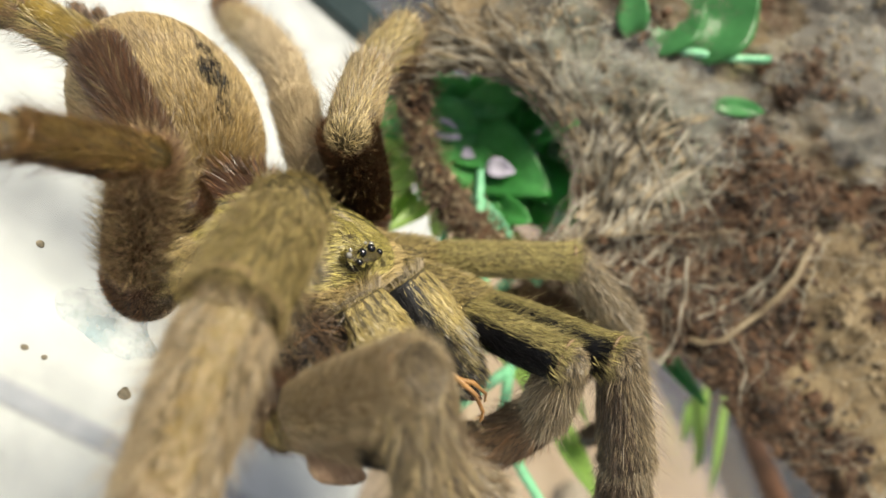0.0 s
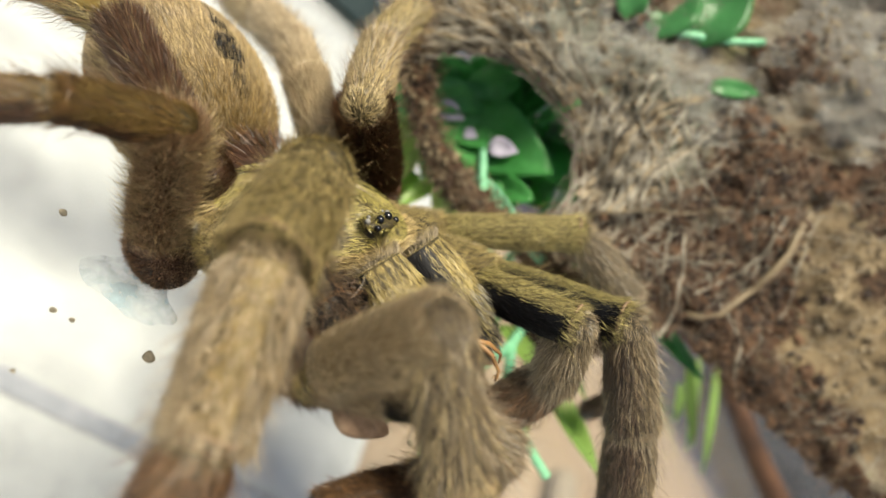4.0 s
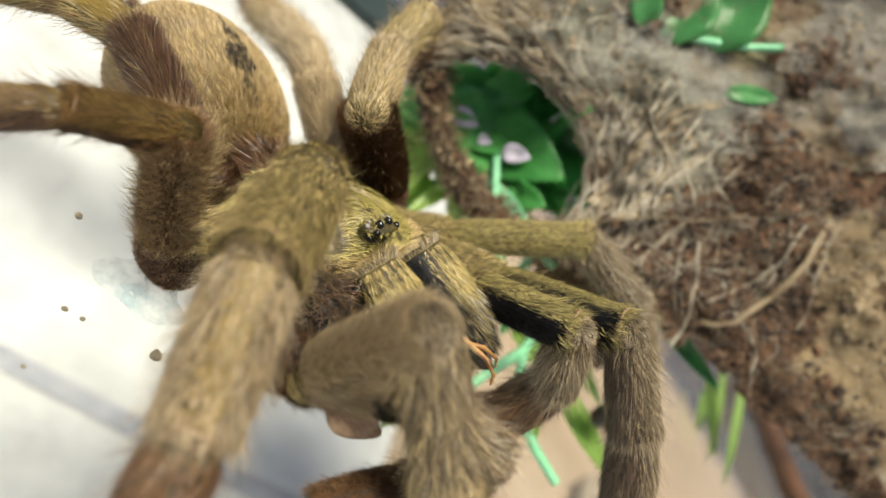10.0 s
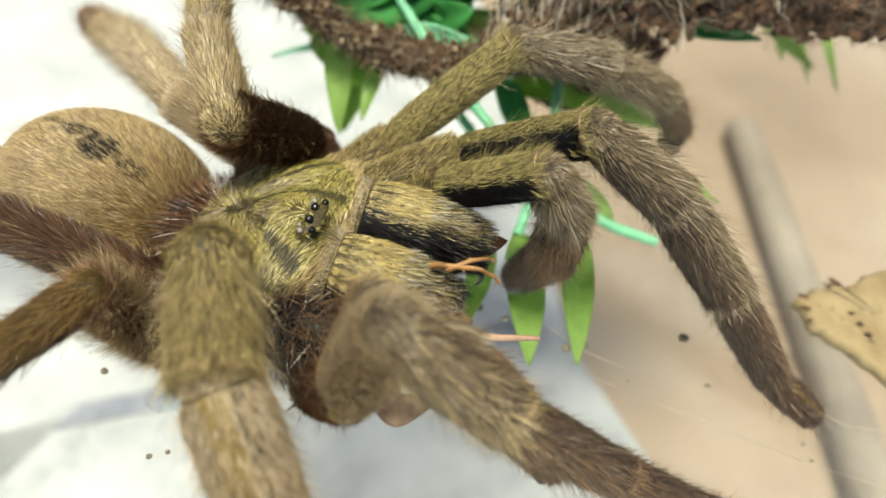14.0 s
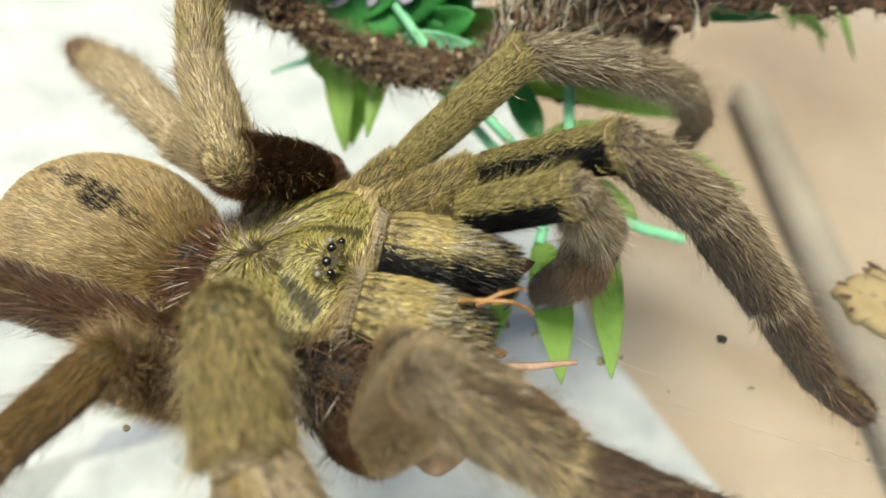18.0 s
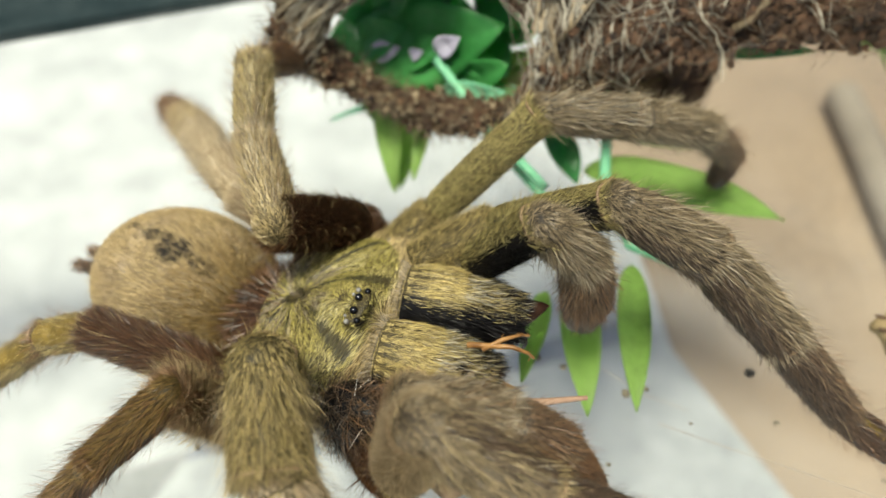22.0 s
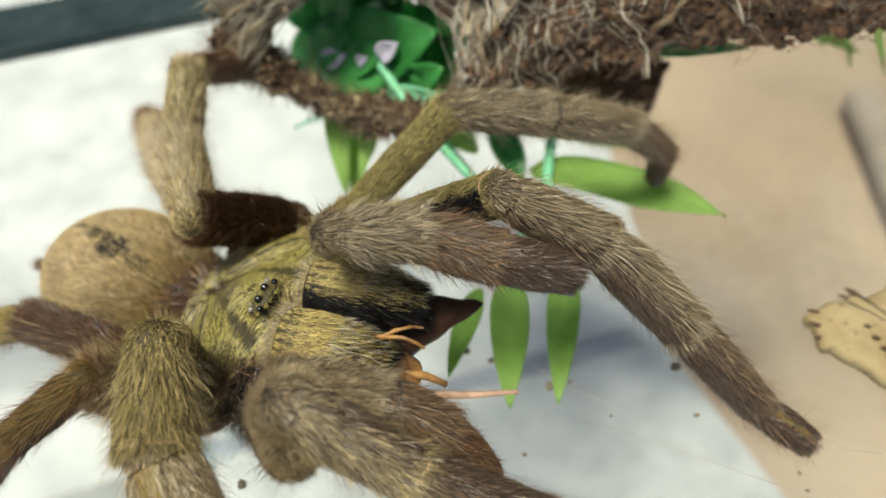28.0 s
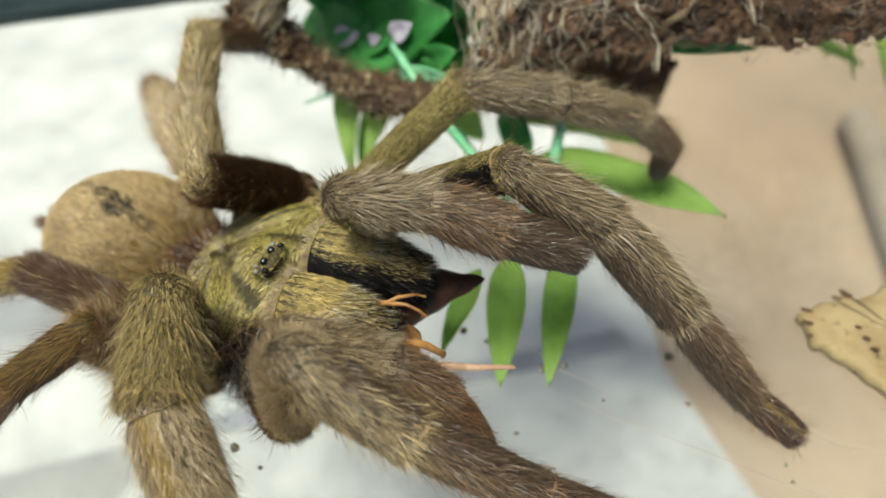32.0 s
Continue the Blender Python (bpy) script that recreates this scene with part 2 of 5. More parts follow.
def frame_x(a, b, up=(0, 0, 1)):
    """Pose at a (mm) whose +x points to b."""
    a, b = Vector(a), Vector(b)
    x = (b - a).normalized()
    y = Vector(up).cross(x)
    if y.length < 0.05:
        y = Vector((0, 1, 0))
    y.normalize()
    z = x.cross(y)
    m = Matrix((x, y, z)).transposed().to_4x4()
    m.translation = a * MM
    return m


def limb(name, length, radius, skin, fur, parent, label="", fur_len=1.3, fur_n=22, long_hair=None, long_len=3.0, long_n=2.0,
         lift=0.55, spiky=0.0, spiky_hair=None, dark=None, flat=1.0, pad=False, span=(0.12, 0.92), fur_w=0.05, world=None, swirl=0.12, fringe=0):
    """One furred segment of a limb. dark: (direction, threshold, skin, hair) makes a velvet-dark, bare or shade-painted
    face on one side.
    """
    b = Build()
    v, t = tube_rings(length, radius, flat=flat)
    rot = np.array((world or Matrix()).to_3x3())
    if dark:
        c = v[t].mean(1)
        nn = c.copy()
        nn[:, 0] = 0
        nn /= np.linalg.norm(nn, axis=1, keepdims=True) + 1e-12
        is_dark = (nn @ rot.T) @ np.array(Vector(dark[0]).normalized()) > dark[1]
        is_dark &= (c[:, 0] > span[0] * length * MM) & (c[:, 0] < span[1] * length * MM)
        b.add(v, t[~is_dark], skin)
        b.add(v, t[is_dark], dark[2])
    else:
        b.add(v, t, skin)
    area = 2 * math.pi * radius(0.5) * length
    sets = [(int(area * fur_n * 2.0), fur, fur_len * 0.8, fur_w * 0.8, lift), (int(area * long_n * 1.1), long_hair or fur, long_len, 0.034, min(lift * 1.5, 1.2)), (int(area * spiky), spiky_hair or fur, 2.9, 0.024, 0.95)]
    for n, mat, ln, wd, lf in sets:
        if n < 1:
            continue
        s = rng.uniform(0.03, 0.97, n)
        ph = rng.uniform(0, 2 * np.pi, n)
        r = np.array([radius(x) for x in s]) * MM
        cap = np.sqrt(np.clip(1 - np.clip(1 - s / 0.07, 0, 1) ** 2, 0, 1)) * np.sqrt(np.clip(1 - np.clip((s - 0.93) / 0.07, 0, 1) ** 2, 0, 1))
        r = r * cap
        nrm = np.stack([np.zeros(n), np.cos(ph), flat * np.sin(ph)], 1)
        pos = np.stack([s * length * MM, r * np.cos(ph), flat * r * np.sin(ph)], 1)
        al = np.tile([1.0, 0, 0], (n, 1))
        if dark:
            keep = (nrm @ rot.T) @ np.array(Vector(dark[0]).normalized()) > dark[1] + rng.normal(0, 0.3 if dark[3] is M_HAIR_UMBER else 0.12, n)
            keep &= (s > span[0]) & (s < span[1])
            if not dark[3]:
                thin = keep & (rng.random(n) < 0.06)
                hv, ht = hairs(pos[thin], nrm[thin], al[thin], ln * MM, wd * MM, lf)
                b.add(hv, ht, mat)
            else:
                hv, ht = hairs(pos[keep], nrm[keep], al[keep], ln * 0.7 * MM, wd * MM, lf * 0.7)
                b.add(hv, ht, dark[3])
            pos, nrm, al = pos[~keep], nrm[~keep], al[~keep]
        hv, ht = hairs(pos, nrm, al, ln * MM, wd * MM, lf, swirl=swirl)
        b.add(hv, ht, mat)
    if fringe:
        # a collar of longer hairs over the joint
        s, ph = rng.uniform(0.84, 0.95, fringe), rng.uniform(0, 2 * np.pi, fringe)
        r = np.array([radius(x) for x in s]) * MM * 0.97
        nrm = np.stack([np.zeros(fringe), np.cos(ph), flat * np.sin(ph)], 1)
        hv, ht = hairs(nrm * r[:, None] + np.stack([s * length * MM, 0 * s, 0 * s], 1), nrm, np.tile([1.0, 0, 0], (fringe, 1)), 1.7 * MM, 0.05 * MM, 0.5, 0.2)
        b.add(hv, ht, long_hair or fur)
        # the pale horny lip of the joint
        ph, th = np.meshgrid(np.linspace(0, 2 * np.pi, 28, endpoint=False), np.linspace(0, 2 * np.pi, 7, endpoint=False))
        wide = radius(0.93) - 0.18 + 0.30 * np.sin(ph) + 0.12 * np.sin(5 * ph + length)
        rv = np.stack([0.94 * length + 0.17 * np.cos(th) + 0.12 * np.sin(2 * ph), (wide + 0.15 * np.sin(th)) * np.cos(ph), flat * (wide + 0.15 * np.sin(th)) * np.sin(ph)], 2).transpose(1, 0, 2).reshape(-1, 3) * MM
        rt = grid_tris(28, 7)
        b.add(rv, rt, M_SKIN_PINK)
    if pad:
        pv, pt = tube_rings(length * 0.8, lambda s: radius(0.6) * 0.82)
        pv = pv * np.array([1, 1, 0.5]) + np.array([length * 0.22, 0, -radius(0.6) * 0.55]) * MM
        b.add(pv, pt, M_PAD)
        tv, tt = blob((length - 1.1, 0, -0.25 * radius(0.9)), (1.7, 0.86 * radius(0.9), 0.8 * radius(0.9)), rows=12, cols=16)
        b.add(tv, tt, M_PAD)
    ob = part(name, b.mesh(name), parent, label)
    return ob


def joint_r(r0, r1):
    """A segment that is narrow at its root and flares to a lip at its far joint."""
    return lambda s: (r0 + (r1 - r0) * s) * (1 + 0.09 * math.sin(math.pi * min(max(s, 0), 1)) - 0.13 * math.exp(-(s / 0.09) ** 2) + 0.07 * math.exp(-((s - 0.88) / 0.06) ** 2))


def leg_r(r0, r1, bulge=0.12):
    return lambda s: r0 + (r1 - r0) * s + bulge * r0 * math.sin(math.pi * min(max(s, 0), 1))


# ---- setting: clear floor of the box, the table and paper under it ----
def sheet(name, pts, z, mat, label, category, thick=0.4):
    bm = bmesh.new()
    top = [bm.verts.new((x * MM, y * MM, z * MM)) for x, y in pts]
    bm.faces.new(top)
    ext = bmesh.ops.extrude_face_region(bm, geom=bm.faces[:])
    for g in ext["geom"]:
        if isinstance(g, bmesh.types.BMVert):
            g.co.z -= thick * MM
    bmesh.ops.recalc_face_normals(bm, faces=bm.faces)
    me = bpy.data.meshes.new(name)
    bm.to_mesh(me)
    bm.free()
    me.materials.append(mat)
    return tagged(new(name, me), label, category, kind="structure")


M_PAPER = surface("white paper", (0.475, 0.492, 0.497), (0.53, 0.545, 0.545), 40, 0.8, fine=900, bumps=0.05)
M_SHADE_GREY = surface("shaded paper grey", (0.43, 0.45, 0.455), (0.50, 0.515, 0.515), 50, 0.75, fine=700, bumps=0.05)
M_TABLE = surface("tan table", (0.335, 0.252, 0.178), (0.362, 0.277, 0.196), 9, 0.6, fine=260, bumps=0.03)
M_DARKMAT = surface("dark teal mat", (0.02, 0.034, 0.038), (0.035, 0.05, 0.053), 60, 0.9, spec=0.05)
BASE = -130.0
sheet("ground", [(-1100, -1100), (1100, -1100), (1100, 1150), (-1100, 1150)], BASE - 1.2, M_TABLE, "tan wooden table under the clear box", "table", 4)
sheet("paper_sheet", [(-900, 1050), (-570, 1050), (-250, 560), (37, 119), (837, -481), (700, -900), (-900, -900)], BASE, M_PAPER, "white paper under the clear plastic floor", "paper", 0.4)
# Added sheet: the dimmer near side of the paper, set as darker grey.
M_PAPER_DIM = surface("dimmed paper", (0.28, 0.29, 0.29), (0.34, 0.35, 0.345), 14, 0.8, fine=300, bumps=0.05)
sheet("dim_sheet", [(-150, -56), (18, 126), (620, -330), (300, -780), (-150, -780)], BASE + 0.5, M_PAPER_DIM, "grey sheet added to dim the nearer white paper", "paper", 0.3)
# No card lies here: its grey stands in for shade on the paper.
sheet("shade_sheet", [(-85, 9), (30, 124), (637, -331), (300, -800), (-85, -800)], BASE + 0.8, M_SHADE_GREY, "pale grey sheet added as the shaded part of the white paper", "card", 0.4)
# Bluish strip that paints the shade along the edge of that grey.
M_SHADE_RIM = surface("shaded rim", (0.25, 0.27, 0.32), (0.33, 0.345, 0.385), 60, 0.7, fine=500)
sheet("shade_rim", [(-85, 9), (22, 116), (17, 121), (-85, 19)], BASE + 1.6, M_SHADE_RIM, "blue-grey strip painted as the shaded rim of the grey sheet", "card", 0.4)
sheet("box_edge", [(-219, -79), (-9, 131), (-25, 147), (-235, -63)], 1.2, M_DARKMAT, "dark teal edge of the box floor", "edge", 2.4)

fm, nt, bs = nodes_of("clear plastic")
tr = nt.nodes.new("ShaderNodeBsdfTransparent")
tr.inputs[0].default_value = (0.97, 0.98, 0.98, 1)
gl = nt.nodes.new("ShaderNodeBsdfGlossy")
gl.inputs["Roughness"].default_value = 0.12
df = nt.nodes.new("ShaderNodeBsdfDiffuse")
df.inputs[0].default_value = (0.8, 0.82, 0.82, 1)
fr = nt.nodes.new("ShaderNodeFresnel")
fr.inputs[0].default_value = 1.05
m1 = nt.nodes.new("ShaderNodeMixShader")
nt.links.new(fr.outputs[0], m1.inputs[0])
m0 = nt.nodes.new("ShaderNodeMixShader")
scuff = noise_fac(nt, 25, 6, 0.7, 0.35, 0.8)
sc = nt.nodes.new("ShaderNodeMath")
sc.operation = "MULTIPLY"
sc.inputs[1].default_value = 0.08
nt.links.new(scuff, sc.inputs[0])
nt.links.new(sc.outputs[0], m0.inputs[0])
nt.links.new(tr.outputs[0], m0.inputs[1])
nt.links.new(df.outputs[0], m0.inputs[2])
nt.links.new(m0.outputs[0], m1.inputs[1])
nt.links.new(gl.outputs[0], m1.inputs[2])
nt.links.new(m1.outputs[0], nt.nodes["Material Output"].inputs[0])
floor = sheet("floor", [(-300, -250), (300, -250), (300, 300), (-300, 300)], 0, fm, "clear scuffed plastic floor of the spider's box", "floor", 1.5)
floor.visible_shadow = False

# ---- tarantula ----
spider = thing("tarantula", "olive-golden furry tarantula feeding on the clear floor", "spider")


def dome(u, v):
    """Carapace surface: u along the body (-1..1), v across (-1..1), in its own tilted frame (mm)."""
    r = math.sqrt(u * u + v * v)
    ang = math.atan2(v, u)
    lx = 10.2 + 0.7 * math.cos(ang)
    x = u * lx + 1.2
    y = v * (11.2 - 0.6 * max(u, 0) ** 2) * (1 + 0.32 * max(u, 0) * abs(v))
    h = 3.7 * (1 - min(r, 1) ** 3.2)
    caput = 1.9 * math.exp(-(((x - 7.5) / 4.5) ** 2 + (y / 3.6) ** 2))
    fovea = -0.9 * math.exp(-((x / 1.0) ** 2 + ((y - 0.4) / 0.6) ** 2))
    groove = -0.30 * (0.5 + 0.5 * math.cos(8 * math.atan2(y, x))) * min(1, math.hypot(x, y) / 3) * (1 - r)
    tub = 1.1 * math.exp(-(((x - 9.5) / 1.2) ** 2 + (y / 2.2) ** 2))
    return Vector((x, y, h + caput + fovea + groove + tub - 3.4))


def blob(center, radii, tilt=0.0, power=1.0, rows=26, cols=40):
    th = np.linspace(0.001, math.pi - 0.001, rows)
    ph = np.linspace(0, 2 * np.pi, cols, endpoint=False)
    st = np.sin(th) ** power
    v = np.stack([np.repeat(-np.cos(th), cols), np.outer(st, np.cos(ph)).ravel(), np.outer(st, np.sin(ph)).ravel()], 1) * np.array(radii) * MM
    R = np.array(pose(0, 0, 0, 0, tilt, 0).to_3x3())
    return v @ R.T + np.array(center) * MM, grid_tris(rows, cols)


CARA = pose(0, 0, 16.7 * MM, 9, -20, 0)


def make_carapace():
    b = Build()
    nr, na = 34, 64
    v = [dome(0, 0)]
    for i in range(1, nr):
        for j in range(na):
            a = 2 * math.pi * j / na
            r = i / (nr - 1)
            v.append(dome(r * math.cos(a), r * math.sin(a)))
    for j in range(na):
        a = 2 * math.pi * j / na
        p = dome(math.cos(a), math.sin(a))
        v.append(Vector((p.x * 0.9, p.y * 0.9, p.z - 2.2)))
    v = np.array([p * MM for p in v])
    t = [(0, 1 + j, 1 + (j + 1) % na) for j in range(na)]
    t = np.concatenate([t, grid_tris(nr, na) + 1])
    b.add(v, t, M_SKIN_OLIVE)
    n = 46000
    a, r = rng.uniform(0, 2 * np.pi, n), np.sqrt(rng.uniform(0.002, 1, n))
    P, N = np.zeros((n, 3)), np.zeros((n, 3))
    for k in range(n):
        u, w = r[k] * math.cos(a[k]), r[k] * math.sin(a[k])
        p = dome(u, w)
        e = 0.02
        d1, d2 = dome(u + e, w) - p, dome(u, w + e) - p
        P[k], N[k] = p * MM, d1.cross(d2).normalized()
    free = np.hypot(P[:, 0] / MM - 9.8, (P[:, 1] / MM + 0.4) * 0.62) > 0.7
    P, N, r = P[free], N[free], r[free]
    out = P * np.array([1, 1, 0])
    out = np.where(P[:, :1] > 5.5 * MM, np.array([[1.0, 0, 0]]) * 0.3 * MM + out * np.array([-0.1, 1, 0]), out)
    hv, ht = hairs(P, N, out, 1.0 * MM, 0.042 * MM, 0.16, 0.5, 0.12, 0.02)
    ang = np.arctan2(P[:, 1], P[:, 0])
    rad = np.hypot(P[:, 0], P[:, 1]) / MM
    lane = np.array([noise.noise(Vector((math.cos(q) * 9, math.sin(q) * 9, 0.12 * w))) for q, w in zip(ang, rad)])
    fine = np.array([noise.noise(Vector((math.cos(q) * 34, math.sin(q) * 34, 0.3 * w))) for q, w in zip(ang, rad)])
    stripe = (np.cos(8 * ang + 3.3) + 0.5 * lane > 0.72 + 0.35 * rng.random(len(P))) & (r < 0.85) & (rad > 1.2) | (rad < 0.8)
    bright = (fine + 0.6 * lane + 0.15 * rng.normal(size=len(P)) > 0.12) & ~stripe
    near_pit = bright & (rad < 4.6 + 2.0 * lane)
    one = np.array([[0, 1, 3], [0, 3, 2], [2, 3, 4]])
    hv = hv.reshape(-1, 5, 3)
    for sel, mat in ((stripe, M_HAIR_GROOVE), (near_pit, M_HAIR_PALE), (bright & ~near_pit, M_HAIR_YELLOW), (~stripe & ~bright, M_HAIR_LIME)):
        k = int(sel.sum())
        b.add(hv[sel].reshape(-1, 3), (np.arange(k)[:, None, None] * 5 + one).reshape(-1, 3), mat)
    rim = r > 0.9
    hv, ht = hairs(P[rim], N[rim], out[rim], 1.8 * MM, 0.07 * MM, 0.5)
    b.add(hv, ht, M_HAIR_TAN)
    ob = part("carapace", b.mesh("carapace"), spider, "olive-gold carapace with radiating silky hairs")
    ob.matrix_basis = CARA
    # eyes: a low mound of eight beads
    mb = Build()
    zc = dome((9.7 - 1.2) / 10.9, 0).z
    mv, mt = blob((9.7, -0.4, zc - 0.15), (1.3, 2.2, 0.6), -8, rows=14, cols=24)
    mb.add(mv, mt, M_SKIN_OLIVE)
    k = 700
    q = rng.normal(size=(k, 3))
    q[:, 2] = abs(q[:, 2])
    q /= np.linalg.norm(q, axis=1, keepdims=True)
    mh, ht2 = hairs(q * np.array((1.3, 2.2, 0.6)) * MM + np.array((9.7, -0.4, zc - 0.15)) * MM, q, rng.normal(size=(k, 3)) + np.array([1.0, 0, 0]), 0.6 * MM, 0.045 * MM, 0.35)
    mb.add(mh, ht2, M_HAIR_LIME)
    part("eye_mound", mb.mesh("eye_mound"), ob, "low olive mound that carries the eyes")
    for ex, ey, er in ((10.0, -0.75, 0.5), (10.0, 0.75, 0.5), (10.5, -1.7, 0.4), (10.5, 1.7, 0.4), (9.4, -1.85, 0.32), (9.4, 1.85, 0.32), (9.1, -1.25, 0.22), (9.1, 1.25, 0.22)):
        bm = bmesh.new()
        bmesh.ops.create_icosphere(bm, subdivisions=3, radius=0.86 * er * MM)
        me = bpy.data.meshes.new("eye")
        bm.to_mesh(me)
        bm.free()
        me.polygons.foreach_set("use_smooth", [True] * len(me.polygons))
        me.materials.append(M_EYE if er > 0.35 else M_EYE_PEARL)
        e = part("eye", me, ob, "glossy black bead eye" if er > 0.35 else "small pearly grey eye")
        z = zc - 0.15 + 0.6 * math.sqrt(max(0.08, 1 - ((ex - 9.7) / 1.3) ** 2 - (ey / 2.2) ** 2))
        turn = Vector((ex - 9.7, ey, 0))
        turn.rotate(Euler((0, 0, 0.2)))
        e.location = ((9.7 + turn.x) * MM, (turn.y - 0.4) * MM, (z + 0.16) * MM)


make_carapace()


def make_abdomen():
    b = Build()
    c, rad = (-18.2, -0.4, 8.5), (12.2, 10.0, 8.2)
    v, t = blob(c, rad, 4)
    b.add(v, t, M_SKIN_TAN)
    n = 92000
    q = rng.normal(size=(n, 3))
    q /= np.linalg.norm(q, axis=1, keepdims=True)
    R = np.array(pose(0, 0, 0, 0, 4, 0).to_3x3())
    P = (q * np.array(rad) * MM) @ R.T + np.array(c) * MM
    N = (q / np.array(rad)) @ R.T
    back = np.tile([-1.0, 0, -0.25], (n, 1))
    # dark heart-mark spots on the back, hairs and all
    X, Y = P[:, 0] / MM, P[:, 1] / MM
    spots = ((-16.4, -0.9, 2.3, 1.8, 0.97), (-20.4, -0.2, 1.6, 1.1, 0.75), (-12.6, -1.0, 1.5, 1.2, 0.5), (-24.0, 0.1, 2.0, 0.7, 0.4), (-18.2, 0.1, 1.4, 0.8, 0.6))
    wob = np.array([noise.noise(Vector((x, y, 0)) * 0.9) for x, y in zip(X, Y)])
    chance = np.max([g * np.clip(1.5 * (1.15 - ((X - sx) / ax) ** 2 - ((Y - sy) / ay) ** 2 - 0.5 * wob), 0, 1) for sx, sy, ax, ay, g in spots], axis=0)
    dark = (rng.random(n) < chance) & (q[:, 2] > 0)
    front = (rng.random(n) < np.clip((X + 15.5 - 0.15 * Y) / 9, 0, 0.85)) & ~dark
    mottle = np.array([noise.noise(Vector(p) * 260) for p in P]) - 0.35 * q[:, 2]
    warm = (mottle + 0.3 * rng.normal(size=n) > 0.12) & ~dark & ~front
    for sel, mat, ln, lf in ((dark, M_HAIR_BLACK, 0.8, 0.35), (front, M_HAIR_AMBER, 1.3, 0.45), (warm, M_HAIR_FAWN, 0.9, 0.42), (~dark & ~front & ~warm, M_HAIR_VELVET, 0.8, 0.42)):
        hv, ht = hairs(P[sel], N[sel], back[sel], ln * MM, (0.06 if mat is M_HAIR_BLACK else 0.036) * MM, lf, 0.35, 0.22, 0.05)
        b.add(hv, ht, mat)
    pick = rng.random(n) < 0.012
    hv, ht = hairs(P[pick], N[pick], back[pick], 1.9 * MM, 0.035 * MM, 0.6)
    b.add(hv, ht, M_HAIR_TAN)
    return part("abdomen", b.mesh("abdomen"), spider, "tan velvety abdomen with dark spots")


make_abdomen()
for side in (-1, 1):
    b = Build()
    L = 7.0
    v, t = tube_rings(L, leg_r(1.1, 0.5))
    b.add(v, t, M_SKIN_DARK)
    n = 500
    s, ph = rng.uniform(0.05, 0.95, n), rng.uniform(0, 2 * np.pi, n)
    nr = np.stack([0 * s, np.cos(ph), np.sin(ph)], 1)
    hv, ht = hairs(np.stack([s * L * MM, 0.8 * MM * np.cos(ph), 0.8 * MM * np.sin(ph)], 1), nr, np.tile([1.0, 0, 0], (n, 1)), 0.9 * MM, 0.07 * MM, 0.5)
    b.add(hv, ht, M_HAIR_BROWN)
    o = part("spinneret", b.mesh("spinneret"), spider, "dark brown pointed spinneret")
    o.matrix_basis = frame_x((-29.2, -1.8 + side * 1.0, 7.4), (-37.5, -2.6 + side * 1.4, 6.4))

b = Build()
v, t = blob((1.5, 0, 11.5), (10.5, 8.2, 4.6), -10)
b.add(v, t, M_SKIN_RUST)
n = 5000
q = rng.normal(size=(n, 3))
q /= np.linalg.norm(q, axis=1, keepdims=True)
hv, ht = hairs(q * np.array((10.5, 8.2, 4.6)) * MM + np.array((1.5, 0, 11.5)) * MM, q / np.array((10.5, 8.2, 4.6)), q * np.array((1.0, 1, 0)) + np.array((0.1, 0, 0)), 2.4 * MM, 0.06 * MM, 0.7)
b.add(hv[: 5 * 4300], ht[: 3 * 4300], M_HAIR_RUST)
b.add(hv[5 * 4300 :], ht[3 * 4300 :] - 5 * 4300, M_HAIR_BROWN)
part("sternum", b.mesh("sternum"), spider, "dark hairy underside")

b = Build()
v, t = tube_rings(5, lambda s: 2.2)
b.add(v, t, M_SKIN_DARK)
o = part("pedicel", b.mesh("pedicel"), spider)
o.matrix_basis = frame_x((-6.5, 0, 11.5), (-11.5, 0, 10.5))

for at, size in (((13.2, -7.4, 13.6), (5.5, 3.4, 4.6)), ((9.5, 7.5, 13.0), (6.0, 4.0, 3.6))):
    b = Build()
    v, t = blob(at, size, -25, rows=18, cols=26)
    b.add(v, t, M_SKIN_BLACK)
    n = 3600
    q = rng.normal(size=(n, 3))
    q /= np.linalg.norm(q, axis=1, keepdims=True)
    turn = np.array(pose(0, 0, 0, 0, -25, 0).to_3x3())
    hv, ht = hairs((q * np.array(size) * MM) @ turn.T + np.array(at) * MM, (q / np.array(size)) @ turn.T, rng.normal(size=(n, 3)) + np.array([1.2, 0, 0.3]), 2.8 * MM, 0.06 * MM, 0.6, 0.5, 0.5)
    b.add(hv[: 5 * 2900], ht[: 3 * 2900], M_HAIR_UMBER)
    b.add(hv[5 * 2900 :], ht[3 * 2900 :] - 5 * 2900, M_HAIR_BROWN)
    part("maxilla", b.mesh("maxilla"), spider, "dark brown tufted mouth part")


